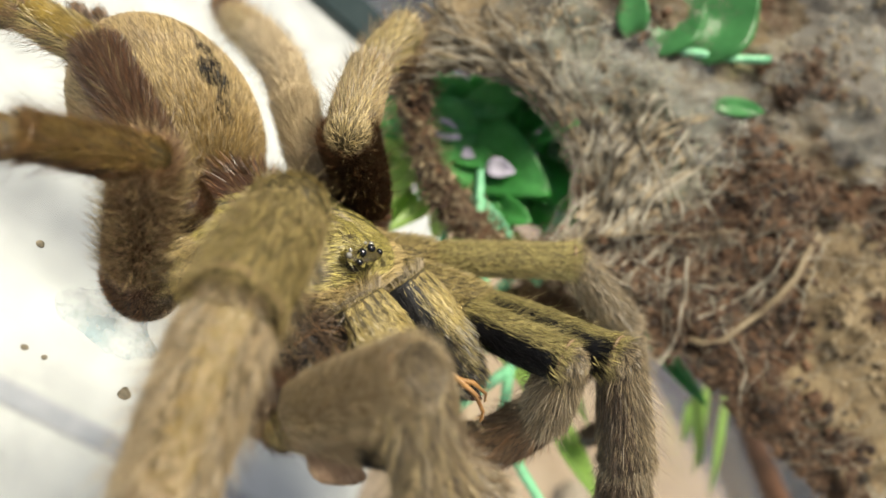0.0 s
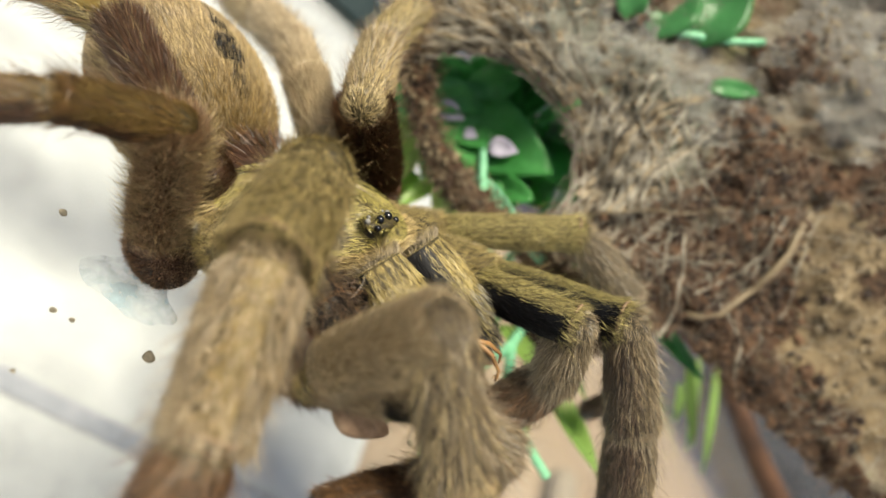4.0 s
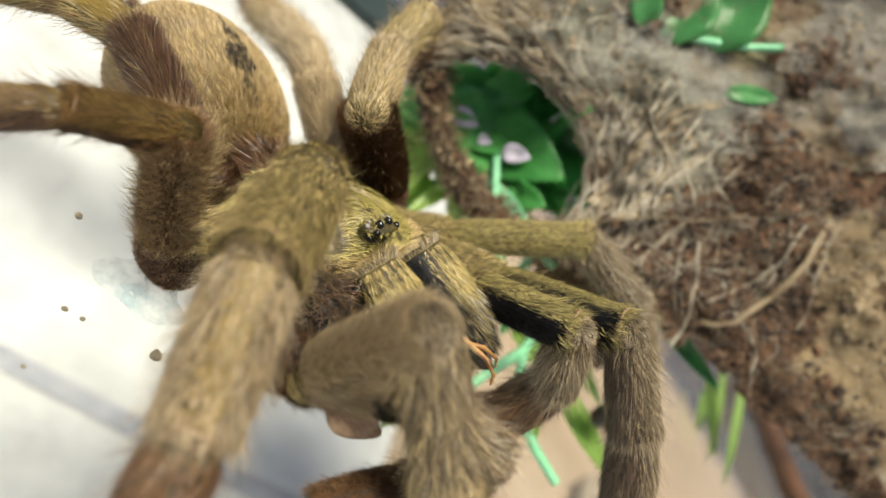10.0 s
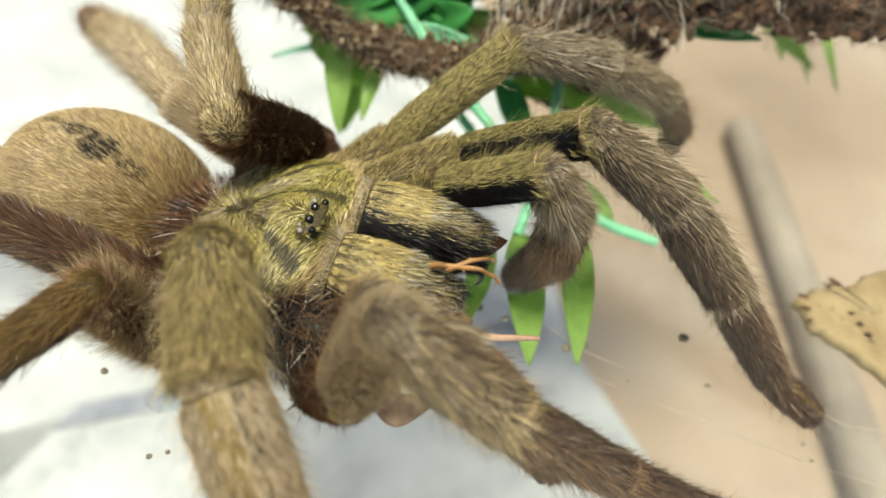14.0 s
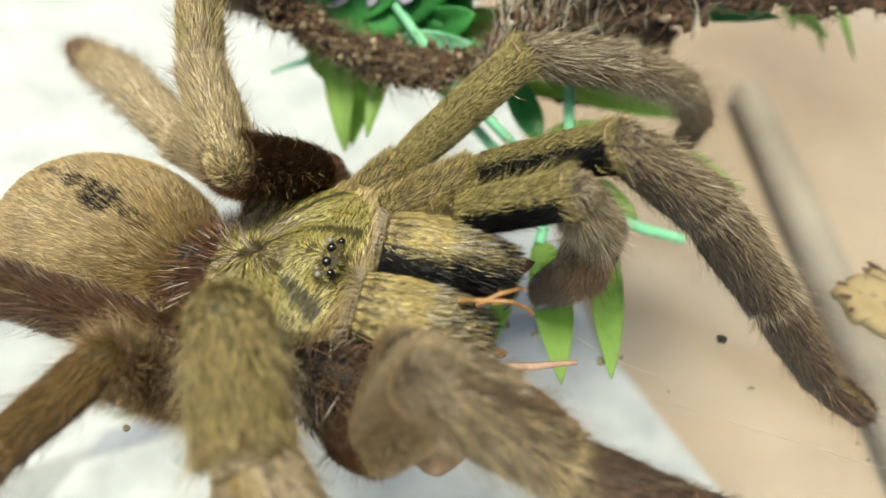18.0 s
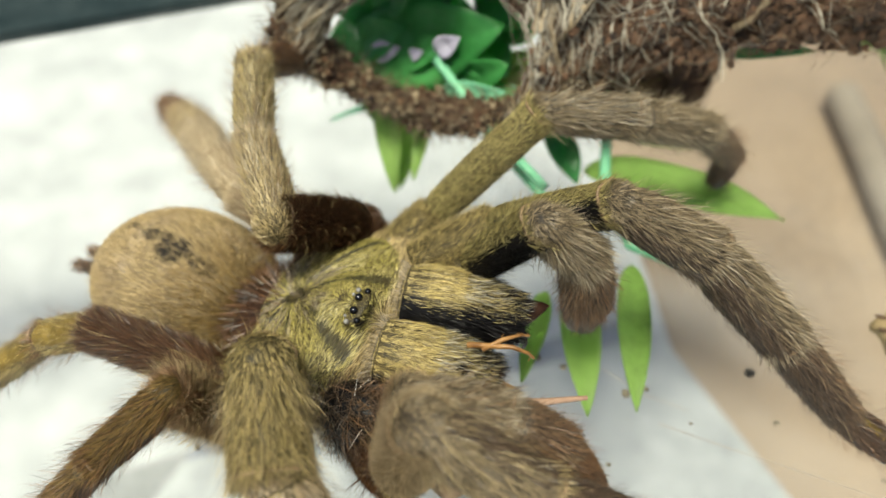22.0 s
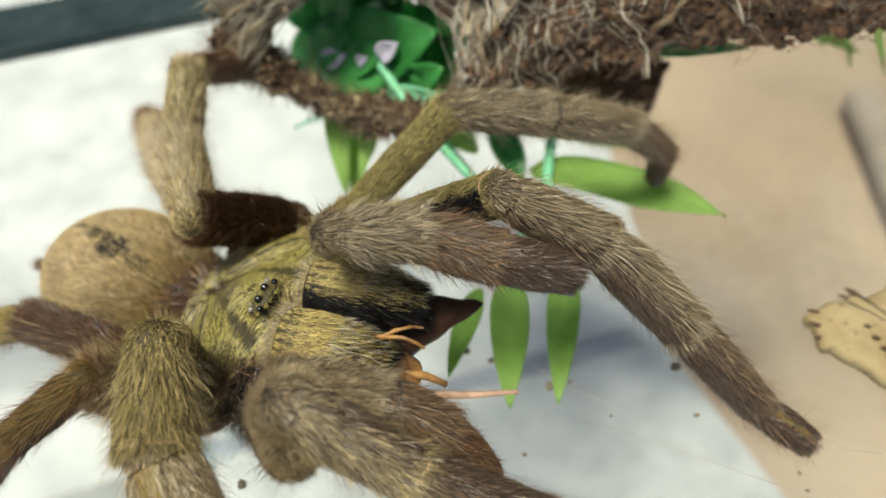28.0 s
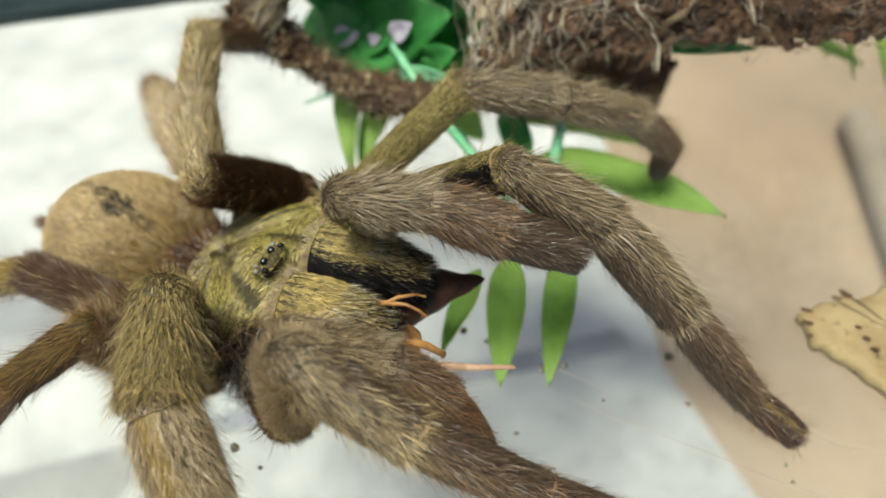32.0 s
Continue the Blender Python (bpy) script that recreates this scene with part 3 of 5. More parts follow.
def chelicera(side):
    a, e = ((11.2, 3.3, 20.2), (22.8, 7.0, 18.8)) if side > 0 else ((11.9, -2.7, 18.8), (23.2, 0.3, 17.2))
    m = frame_x(a, e)
    L = (Vector(e) - Vector(a)).length
    prof = lambda s: 2.95 + 0.75 * math.sin(math.pi * min(1, s * 1.15)) - 0.8 * s ** 3
    dk = ((0.3, -0.95, -0.22), 0.42, M_SKIN_BLACK, M_HAIR_BLACK) if side > 0 else ((0.2, -0.6, -0.8), 0.42, M_SKIN_BLACK, M_HAIR_BLACK)
    o = limb("chelicera", L, prof, M_SKIN_OLIVE, M_HAIR_HONEY, spider, "golden chelicera with a glossy black inner band", fur_len=1.0, fur_n=62, fur_w=0.042, swirl=0.03,
             long_hair=M_HAIR_HONEY, long_len=1.5, long_n=9, lift=0.2, dark=dk, span=(0.05, 1.0), world=m)
    o.matrix_basis = m
    b = Build()
    n = 5200
    s, ph = 1 - 0.5 * rng.random(n) ** 1.3, rng.uniform(0, 2 * np.pi, n)
    s = np.clip(s, 0.5, 0.985)
    rr = np.array([prof(q) for q in s]) * MM * np.sqrt(np.clip(1 - np.clip((s - 0.93) / 0.07, 0, 1) ** 2, 0, 1))
    hv, ht = hairs(np.stack([s * L * MM, rr * np.cos(ph), rr * np.sin(ph)], 1), np.stack([0 * s, np.cos(ph), np.sin(ph)], 1), np.tile([1.0, 0, 0], (n, 1)), 1.5 * MM, 0.045 * MM, 0.38)
    away = np.array(m.to_3x3()) @ np.stack([0 * s, np.cos(ph), np.sin(ph)])
    inky = (np.array(Vector(dk[0]).normalized()) @ away > dk[1] - 0.15) | (rng.random(n) < np.clip((s - 0.45) * 2.4, 0.2, 0.85))
    one = np.array([[0, 1, 3], [0, 3, 2], [2, 3, 4]])
    for sel, mat in ((inky, M_HAIR_BLACK), (~inky, M_HAIR_ASH)):
        k = int(sel.sum())
        b.add(hv.reshape(-1, 5, 3)[sel].reshape(-1, 3), (np.arange(k)[:, None, None] * 5 + one).reshape(-1, 3), mat)
    part("tip_bristle", b.mesh("tip_bristle"), o, "dark and silvery bristles")["kind"] = "stuff"
    # comb of stiff bristles where it meets the carapace
    b = Build()
    n = 260
    ph = np.linspace(-0.5, math.pi + 0.5, n)
    pos = np.stack([np.full(n, 0.5 * MM) + rng.normal(0, 0.12 * MM, n), 3.0 * MM * np.cos(ph), 3.0 * MM * np.sin(ph)], 1)
    nr = np.stack([0 * ph, np.cos(ph), np.sin(ph)], 1)
    hv, ht = hairs(pos, nr, np.tile([-0.3, 0, 0], (n, 1)) + nr, 1.25 * MM, 0.045 * MM, 0.6, 0.9, 0.3)
    b.add(hv, ht, M_HAIR_PALE)
    part("bristle_comb", b.mesh("bristle_comb"), o, "pale stiff bristles")
    b = Build()
    bend = np.linspace(0, 1, 14)
    ctr = np.stack([L - 1.0 + 2.2 * np.sin(bend * 2.2), 0 * bend, -1.2 - 4.4 * bend], 1) * MM
    ph = np.linspace(0, 2 * np.pi, 10, endpoint=False)
    r = (1.1 * (1 - bend) + 0.05)[:, None] * MM
    fv = np.stack([ctr[:, :1] + 0.6 * r * np.cos(ph), ctr[:, 1:2] + r * np.sin(ph), np.repeat(ctr[:, 2:3], 10, 1)], 2).reshape(-1, 3)
    b.add(fv, grid_tris(14, 10), M_SKIN_BLACK)
    part("fang", b.mesh("fang"), o, "glossy black fang")


chelicera(1)
chelicera(-1)


def knee_ball(r, skin, fur, way=(1.0, 0, 0)):
    """The rounded, furred joint between two segments."""
    b = Build()
    v, t = blob((0, 0, 0), (r, r, r), rows=12, cols=16)
    b.add(v, t, skin)
    n = int(1700 * r)
    q = rng.normal(size=(n, 3))
    q /= np.linalg.norm(q, axis=1, keepdims=True)
    hv, ht = hairs(q * r * MM, q, 0.2 * rng.normal(size=(n, 3)) + np.array(way), 0.9 * MM, 0.04 * MM, 0.45, swirl=0.1)
    b.add(hv, ht, fur)
    return part("joint", b.mesh("joint"), None)


# bald: faces by segment, bare skin stripes as well as painted dark sides
def leg(base, joints, radii, looks, label, dark=None, bald=None, shaggy=1.0, dense=1.0):
    """A still leg: coxa and trochanter in one mesh, then femur, patella, tibia, metatarsus and tarsus on it."""
    skins, furs, longs = looks
    first = Vector(base)
    inner = Vector((base[0] * 0.6, base[1] * 0.6, base[2] - 3.8))
    m = frame_x(inner, base)
    coxa = limb("leg", (first - inner).length + 1.0, leg_r(radii[0] * 1.3, radii[0] * 1.05), M_SKIN_RUST if skins[0] in (M_SKIN_RUST, M_SKIN_TAN) else M_SKIN_OLIVE, furs[0] if skins[0] is M_SKIN_RUST else M_HAIR_RUST if skins[0] is M_SKIN_TAN else M_HAIR_OLIVE, spider, label, fur_len=1.2, fur_n=26, long_n=1.5, long_len=1.8, lift=0.6)
    coxa.matrix_basis = m
    inv = m.inverted()
    ball = knee_ball(radii[0] * 0.98, M_SKIN_RUST if skins[0] is M_SKIN_RUST else M_SKIN_OLIVE, furs[0] if skins[0] is M_SKIN_RUST else M_HAIR_OLIVE)
    ball.name = "trochanter"
    ball.parent = coxa
    ball.matrix_basis = inv @ Matrix.Translation(first * MM)
    names = ("femur", "patella", "tibia", "metatarsus", "tarsus")
    a = first
    for k, j in enumerate(joints):
        e = Vector(j)
        w = frame_x(a, e)
        r0, r1 = radii[k], radii[k + 1]
        last = k == 4
        o = limb(names[k], (e - a).length + (0.6 if not last else 0), joint_r(r0, r1) if k < 4 else leg_r(r0, r1, 0.2), skins[k], furs[k], coxa, "",
                 fur_len=(2.0 if skins[0] in (M_SKIN_RUST, M_SKIN_TAN) else 0.9) if k == 0 else 0.95 if last else 1.45, fur_n=dense * (62 if k == 0 else 40), fur_w=0.042, swirl=0.05 if k == 0 else 0.1,
                 long_hair=longs[k], long_len=(3.0 if skins[0] is M_SKIN_RUST else 1.7) if k == 0 else 1.8 if last else 3.0, long_n=shaggy * 1.5 if k == 0 else min(shaggy, 1.6) * 2.1,
                 lift=(0.6 if skins[0] in (M_SKIN_RUST, M_SKIN_TAN) else 0.34) if k == 0 else 0.42, dark=dark if k == 0 else (bald or {}).get(k), span=(0.12, 0.92) if k == 0 else (0.06, 0.96),
                 spiky=(2.2 * shaggy if skins[0] is M_SKIN_RUST else 0.8) if k == 0 else 3.2, fringe=260 if k < 3 else 0,
                 spiky_hair=M_HAIR_TAN if k == 0 else M_HAIR_BROWN if k > 2 or skins[0] is M_SKIN_RUST else M_HAIR_GREY, world=w, pad=last)
        o.matrix_basis = inv @ w
        if k < 3:
            onward = inv.to_3x3() @ (Vector(joints[k + 1]) - e).normalized()
            kn = knee_ball(r1 * (0.95 if k == 0 else 0.8), skins[k + 1], furs[k + 1], onward)
            kn.parent = coxa
            kn.matrix_basis = Matrix.Translation(inv @ (e * MM))
        a = e
    return coxa


GOLD = ([M_SKIN_OLIVE, M_SKIN_GREY, M_SKIN_GREY, M_SKIN_DARK, M_SKIN_DARK], [M_HAIR_GOLD, M_HAIR_GREY, M_HAIR_GREY, M_HAIR_DARKBROWN, M_HAIR_SABLE], [M_HAIR_GOLD, M_HAIR_PALE, M_HAIR_PALE, M_HAIR_GREY, M_HAIR_BROWN])
HIND = ([M_SKIN_RUST, M_SKIN_OLIVE, M_SKIN_OLIVE, M_SKIN_OLIVE, M_SKIN_DARK], [M_HAIR_RUST, M_HAIR_OLIVE, M_HAIR_OLIVE, M_HAIR_BROWN, M_HAIR_BROWN], [M_HAIR_RUST, M_HAIR_BROWN, M_HAIR_BROWN, M_HAIR_BROWN, M_HAIR_BROWN])
NEAR = ([M_SKIN_TAN, M_SKIN_GREY, M_SKIN_GREY, M_SKIN_GREY, M_SKIN_DARK], [M_HAIR_BUFF, M_HAIR_GREY, M_HAIR_DARKBROWN, M_HAIR_DARKBROWN, M_HAIR_SABLE], [M_HAIR_BUFF, M_HAIR_TAN, M_HAIR_BROWN, M_HAIR_GREY, M_HAIR_BROWN])
BLACK_UNDER = ((0.1, -0.9, -0.35), 0.30, M_SKIN_BLACK, M_HAIR_BLACK)
R_FRONT = (1.95, 2.1, 2.6, 2.35, 1.7, 1.2)
# Umber -y sides from patella to metatarsus: underside shade painted into the fur.
leg((15.2, 15.4, 20.4), [(28.2, 14.8, 30.3), (36.9, 19.4, 23.2), (46.8, 20.2, 14.0), (56.0, 21.1, 4.4), (62.3, 21.4, 1.3)], R_FRONT, GOLD, "front leg with a black velvet streak on its femur", BLACK_UNDER, {1: ((-0.4, -0.85, -0.2), 0.35, M_SKIN_DARK, M_HAIR_UMBER), 2: ((-0.4, -0.85, 0.0), 0.25, M_SKIN_DARK, M_HAIR_UMBER), 3: ((-0.4, -0.85, 0.2), 0.2, M_SKIN_DARK, M_HAIR_UMBER), 4: ((0.5, -0.2, 0.8), 0.97, M_SKIN_BALD, None)})
leg((7.2, 16.0, 17.5), [(16.0, 26.0, 28.7), (24.8, 31.2, 27.3), (31.6, 42.6, 19.8), (34.9, 48.8, 12.2), (34.0, 49.4, 6.6)], (1.85, 1.9, 2.1, 1.85, 1.4, 1.0), GOLD, "olive leg stretched towards the bark")
leg((0.0, 13.0, 16.0), [(-2.6, 2.6, 24.4), (-11.2, 10.3, 26.5), (-17.0, 18.6, 29.6), (-22.0, 32.5, 20.5), (-23.0, 36.0, 17.5)], (2.2, 2.3, 1.95, 1.75, 1.5, 1.1), (HIND[0], [M_HAIR_RUST, M_HAIR_TAN, M_HAIR_OLIVE, M_HAIR_RUST, M_HAIR_RUST], [M_HAIR_BROWN, M_HAIR_PALE, M_HAIR_TAN, M_HAIR_BROWN, M_HAIR_BROWN]), "raised leg with a dark brown femur", None)
leg((-5.0, 10.0, 13.5), [(-15.0, 9.5, 17.0), (-22.0, 13.0, 16.0), (-35.0, 21.0, 10.5), (-48.0, 28.5, 4.0), (-56.5, 32.5, 1.2)], (2.0, 2.1, 2.3, 2.5, 2.3, 1.5), ([M_SKIN_TAN, M_SKIN_TAN, M_SKIN_TAN, M_SKIN_OLIVE, M_SKIN_DARK], [M_HAIR_BUFF, M_HAIR_BUFF, M_HAIR_BUFF, M_HAIR_TAN, M_HAIR_BROWN], [M_HAIR_BUFF] * 4 + [M_HAIR_BROWN]), "tan hind leg stretched out behind", dense=0.7)
leg((19.3, -10.8, 14.6), [(22.5, -11.0, 26.6), (32.3, -8.6, 19.7), (42.7, -4.0, 12.2), (51.0, 1.0, 5.0), (56.0, 4.0, 1.2)], (2.2, 2.45, 2.2, 1.8, 1.6, 1.2), NEAR, "front leg arched close to the lens", None,
    {k: ((0.3, 0.75, 0.6), th, M_SKIN_DARK, M_HAIR_UMBER) for k, th in ((1, 0.6), (2, 0.12), (3, 0.12))}, 1.3, 0.75)
leg((5.0, -9.5, 12.5), [(7.0, -11.6, 24.6), (12.8, -18.4, 22.2), (21.5, -23.4, 14.8), (28.0, -28.0, 6.5), (32.0, -31.0, 1.2)], (2.4, 2.9, 3.0, 2.6, 1.9, 1.2), ([M_SKIN_OLIVE] * 4 + [M_SKIN_DARK], [M_HAIR_GOLD, M_HAIR_OLIVE, M_HAIR_FAWN, M_HAIR_BROWN, M_HAIR_DARKBROWN], [M_HAIR_OLIVE, M_HAIR_TAN, M_HAIR_PALE] + [M_HAIR_BROWN] * 2), "thick olive leg arched close to the lens", None, {2: ((0.1, -0.45, 0.87), 0.885, M_SKIN_BALD, None), 3: ((0.2, -0.55, 0.8), 0.975, M_SKIN_ORANGE, None)}, 1.6, 0.8)
leg((-0.8, -10.2, 5.0), [(-2.8, -15.6, 18.0), (-4.6, -23.8, 17.0), (-9.0, -30.0, 10.5), (-14.0, -38.0, 4.0), (-17.0, -42.0, 1.2)], (2.3, 1.85, 1.5, 1.45, 1.4, 1.1), ([M_SKIN_RUST, M_SKIN_OLIVE, M_SKIN_OLIVE] + HIND[0][3:], [M_HAIR_RUSSET, M_HAIR_AMBER, M_HAIR_AMBER] + HIND[1][3:], [M_HAIR_FAWN, M_HAIR_BROWN, M_HAIR_BROWN] + HIND[2][3:]), "leg with a red-brown hairy femur and a black bald streak", ((-0.8, -0.6, 0.1), 0.95, M_SKIN_BLACK, None), {k: ((0, -0.4, -0.9), 0.0, M_SKIN_RUST, M_HAIR_RUST) for k in (1, 2)}, 7.0)
leg((-2.5, -10.0, 13.5), [(-17.4, -12.8, 15.5), (-23.6, -15.4, 13.0), (-31.0, -21.0, 7.0), (-38.0, -28.0, 3.5), (-42.0, -32.0, 1.2)], (1.9, 1.8, 1.6, 1.5, 1.4, 1.1), HIND, "hind leg with a dark brown femur", None, {1: ((0, -0.5, 0.85), 0.6, M_SKIN_BALD, None), 2: ((0, -0.5, 0.85), 0.5, M_SKIN_BALD, None)})

# ---- pedipalps: four segments each that fold and stretch ----
PALP_LEN = (11.4, 7.8, 7.4, 8.7)
PALPS = []


def palp(base, side):
    inner = Vector((base[0] - 4.5, base[1] * 0.75, base[2] - 6))
    m = frame_x(inner, base)
    coxa = limb("pedipalp", (Vector(base) - inner).length, leg_r(1.9, 1.6), M_SKIN_RUST if side < 0 else M_SKIN_OLIVE, M_HAIR_RUST if side < 0 else M_HAIR_OLIVE, spider, "pedipalp with a black-streaked femur and padded tip", fur_len=1.2, fur_n=26)
    coxa.matrix_basis = m
    near = side < 0
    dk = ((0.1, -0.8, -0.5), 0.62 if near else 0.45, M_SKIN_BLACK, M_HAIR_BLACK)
    looks = (("palp_femur", M_SKIN_DARK if near else M_SKIN_OLIVE, M_HAIR_FAWN if near else M_HAIR_GOLD, M_HAIR_RUSSET if near else M_HAIR_GOLD, 1.9, 2.0, dk), ("palp_patella", M_SKIN_GREY, M_HAIR_GREY, M_HAIR_PALE, 2.05, 2.2, None),
             ("palp_tibia", M_SKIN_GREY, M_HAIR_DARKBROWN, M_HAIR_BROWN, 2.25, 2.25, None), ("palp_tarsus", M_SKIN_DARK, M_HAIR_BROWN if near else M_HAIR_UMBER, M_HAIR_BROWN if near else M_HAIR_SABLE, 2.2, 1.5, None))
    segs, balls = [], []
    for k, (nm, sk, hr, lg, r0, r1, d) in enumerate(looks):
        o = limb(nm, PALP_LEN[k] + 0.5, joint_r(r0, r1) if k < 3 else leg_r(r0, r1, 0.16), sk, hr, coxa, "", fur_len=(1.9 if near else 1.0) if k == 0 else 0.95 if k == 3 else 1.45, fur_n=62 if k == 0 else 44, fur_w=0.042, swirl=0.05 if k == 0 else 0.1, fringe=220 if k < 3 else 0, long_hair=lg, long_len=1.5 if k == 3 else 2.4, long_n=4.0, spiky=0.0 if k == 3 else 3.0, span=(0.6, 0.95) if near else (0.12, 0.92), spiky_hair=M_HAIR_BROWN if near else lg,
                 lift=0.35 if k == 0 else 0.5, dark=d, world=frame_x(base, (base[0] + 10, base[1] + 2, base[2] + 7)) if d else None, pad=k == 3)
        segs.append(o)
        if k < 3:
            kn = knee_ball(r1 * (0.98 if k == 0 else 0.82), looks[k + 1][1], looks[k + 1][2])
            kn.parent = coxa
            balls.append(kn)
    PALPS.append((Vector(base), m.inverted(), segs, balls))


palp((16.3, 9.0, 21.2), 1)
palp((18.3, -11.2, 13.4), -1)


def palp_rows(which, keys):
    """keys: (t, four joint targets in mm). Lengths stay as they are."""
    base, inv, segs, balls = PALPS[which]
    out = [[], [], [], [], [], [], []]
    for t, targets in keys:
        a = base
        for k, target in enumerate(targets):
            d = (Vector(target) - a).normalized()
            e = a + d * PALP_LEN[k]
            out[k].append((t, inv @ frame_x(a, e)))
            if k < 3:
                out[4 + k].append((t, inv @ frame_x(e, targets[k + 1])))
            a = e
    return list(zip(segs + balls, out))


# ---- prey: a half-eaten roach under the jaws ----
prey = thing("roach", "dark reddish-brown half-eaten roach held in the jaws", "insect")
b = Build()
v, t = tube_rings(13, lambda s: 5.6 * (1 - s) ** 0.9 + 0.15, rings=30, cols=28, flat=0.7)
v = np.array([Vector(p) + Vector((0.1, 0.2, 0.2)) * MM * (noise.noise(Vector(p) * 420) + 0.5 * noise.noise(Vector(p) * 1100)) for p in v])
b.add(v, t, M_PREY)
body = part("body", b.mesh("body"), prey, "dark brown tapering shell")
body.matrix_basis = frame_x((16.5, 5.0, 13.5), (26.0, 12.2, 15.3))


def stick_mesh(pts, r0, r1, mat, spikes=0, name="rod"):
    b = Build()
    pts = [Vector(p) * MM for p in pts]
    n, cols = len(pts), 7
    vs = []
    for i, p in enumerate(pts):
        d = (pts[min(i + 1, n - 1)] - pts[max(i - 1, 0)]).normalized()
        s = d.cross(Vector((0.3, 0.2, 1))).normalized()
        u = d.cross(s)
        r = (r0 + (r1 - r0) * i / (n - 1)) * MM
        for j in range(cols):
            a = 2 * math.pi * j / cols
            vs.append(p + s * r * math.cos(a) + u * r * math.sin(a))
    b.add(np.array(vs), grid_tris(n, cols), mat)
    if spikes:
        k = rng.uniform(0, n - 1.001, spikes)
        i = k.astype(int)
        P = np.array([pts[q] + (pts[q + 1] - pts[q]) * (w - q) for q, w in zip(i, k)])
        A = np.array([(pts[q + 1] - pts[q]).normalized() for q in i])
        hv, ht = hairs(P, np.cross(A, rng.normal(size=A.shape)), A, 0.7 * MM, 0.09 * MM, 1.0)
        b.add(hv, ht, mat)
    return b.mesh(name)


PREY_LEGS = []
PREY_LEGS.append(part("leg", stick_mesh([(20.0, 1.2, 19.5), (22.0, 1.6, 20.2), (24.0, 2.2, 20.6), (25.4, 2.5, 20.2), (25.9, 2.8, 19.3)], 0.32, 0.12, M_PREY_LEG, 26), prey, "amber spiny leg"))
PREY_LEGS.append(part("leg", stick_mesh([(21.5, 1.2, 19.8), (23.0, 2.4, 20.9), (24.2, 3.8, 20.6), (24.6, 4.6, 19.6)], 0.26, 0.1, M_PREY_LEG, 14), prey, "amber spiny leg"))
part("leg", stick_mesh([(19.0, -0.5, 17.0), (22.5, 0.0, 15.0), (25.0, 0.8, 13.0), (30.0, 4.5, 11.5), (33.5, 7.5, 10.5)], 0.8, 0.25, M_PREY_PALE, 6), prey, "pale pinkish hind leg")

WING_AT = ((23.9, -8.3, 12.9), (28.4, -5.4, 13.5))
b = Build()
v, t = blob((22.5, 2.0, 14.2), (2.6, 2.2, 2.4), 15, rows=14, cols=20)
v = np.array([Vector(p) + Vector((0.6, 0.6, 0.6)) * MM * noise.noise(Vector(p) * 500) for p in v])
b.add(v, t, M_PREY_LEG)
part("chewed_flesh", b.mesh("chewed_flesh"), prey, "wet orange-brown chewed lump")
part("leg", stick_mesh([(23.5, 1.5, 15.5), (26.0, 2.4, 15.0), (27.4, 3.2, 13.6), (27.0, 3.6, 12.4)], 0.5, 0.3, M_PREY_LEG, 10), prey, "amber spiny leg")

# ---- bark: a webbed, fibrous burrow mass above the floor, with a round mouth ----
LOW = ((-60, 36), (-27, 31), (-20, 24), (-12, 17.5), (-5, 14.6), (3, 15.0), (10, 18.5), (25, 23.0), (40, 24.5), (60, 26.5), (110, 30))


def z_low(x):
    for (x0, z0), (x1, z1) in zip(LOW, LOW[1:]):
        if x <= x1:
            return z0 + (z1 - z0) * (x - x0) / (x1 - x0)
    return LOW[-1][1]


def x_left(z):
    return -26.5 - 0.25 * max(z - 30, 0)


def mouth(x, z):
    """Signed distance (mm, rough) from the rim of the burrow's mouth, negative inside."""
    c, s = math.cos(-0.10), math.sin(-0.10)
    dx, dz = x + 5.0, z - 21.8
    u, w = dx * c + dz * s, -dx * s + dz * c
    return (math.hypot(u / 13.2, w / 10.2) - 1) * 10.0


def bark_d(x, z):
    n = 1.3 * noise.noise(Vector((x * 0.25, 3.1, z * 0.25))) + 0.6 * noise.noise(Vector((x * 0.8, 7.7, z * 0.8)))
    return min(z - z_low(x), x - x_left(z), mouth(x, z), 88 - 0.62 * max(x, 0) - z) + n


def bark_front(x, z, d=None):
    d = bark_d(x, z) if d is None else d
    p = Vector((x, 0, z))
    rel = 3.6 * noise.fractal(p * 0.10 + Vector((5, 1, 2)), 0.9, 2.1, 4) + 1.3 * noise.noise(p * 0.45) + 0.8 * noise.noise(p * 1.1)
    ridge = 1.2 * math.exp(-((mouth(x, z) - 1.6) / 1.3) ** 2)
    return 17.7 + 0.8 * z + 0.45 * x + 1.5 - 2.2 * min(1.0, max(d, 0) / 5) + rel * min(1.0, max(d, 0.2) / 3) - ridge


# where soil, painted dark hollows, fluffy tan silk and green stains lie on the bark: x, z, reach
# Some dark soil spots, as (7, 61) and (31, 60), paint shaded hollows.
SOIL_AND_HOLLOWS_AT = ((31, 60, 6.5), (23, 52, 3.5), (18, 46, 7), (12, 48.5, 5), (24, 43, 7), (31, 36, 7), (36, 33, 6), (20, 30, 7), (27, 31, 6), (17, 37, 2.5), (7, 61, 4), (-11, 48, 3.2), (45, 29, 4), (42, 50, 2.2), (55, 30, 5), (12, 24, 5), (4, 28, 2))
# The spot at (-4, 60) stands in for tan table beyond the bark.
FLUFF_AT = ((30, 52, 6), (26, 57, 6), (36, 48, 7), (42, 40, 7), (50, 38, 8), (56, 36, 7), (46, 47, 8), (60, 46, 9), (-4, 60, 3), (-20, 34, 5), (40, 29, 3))
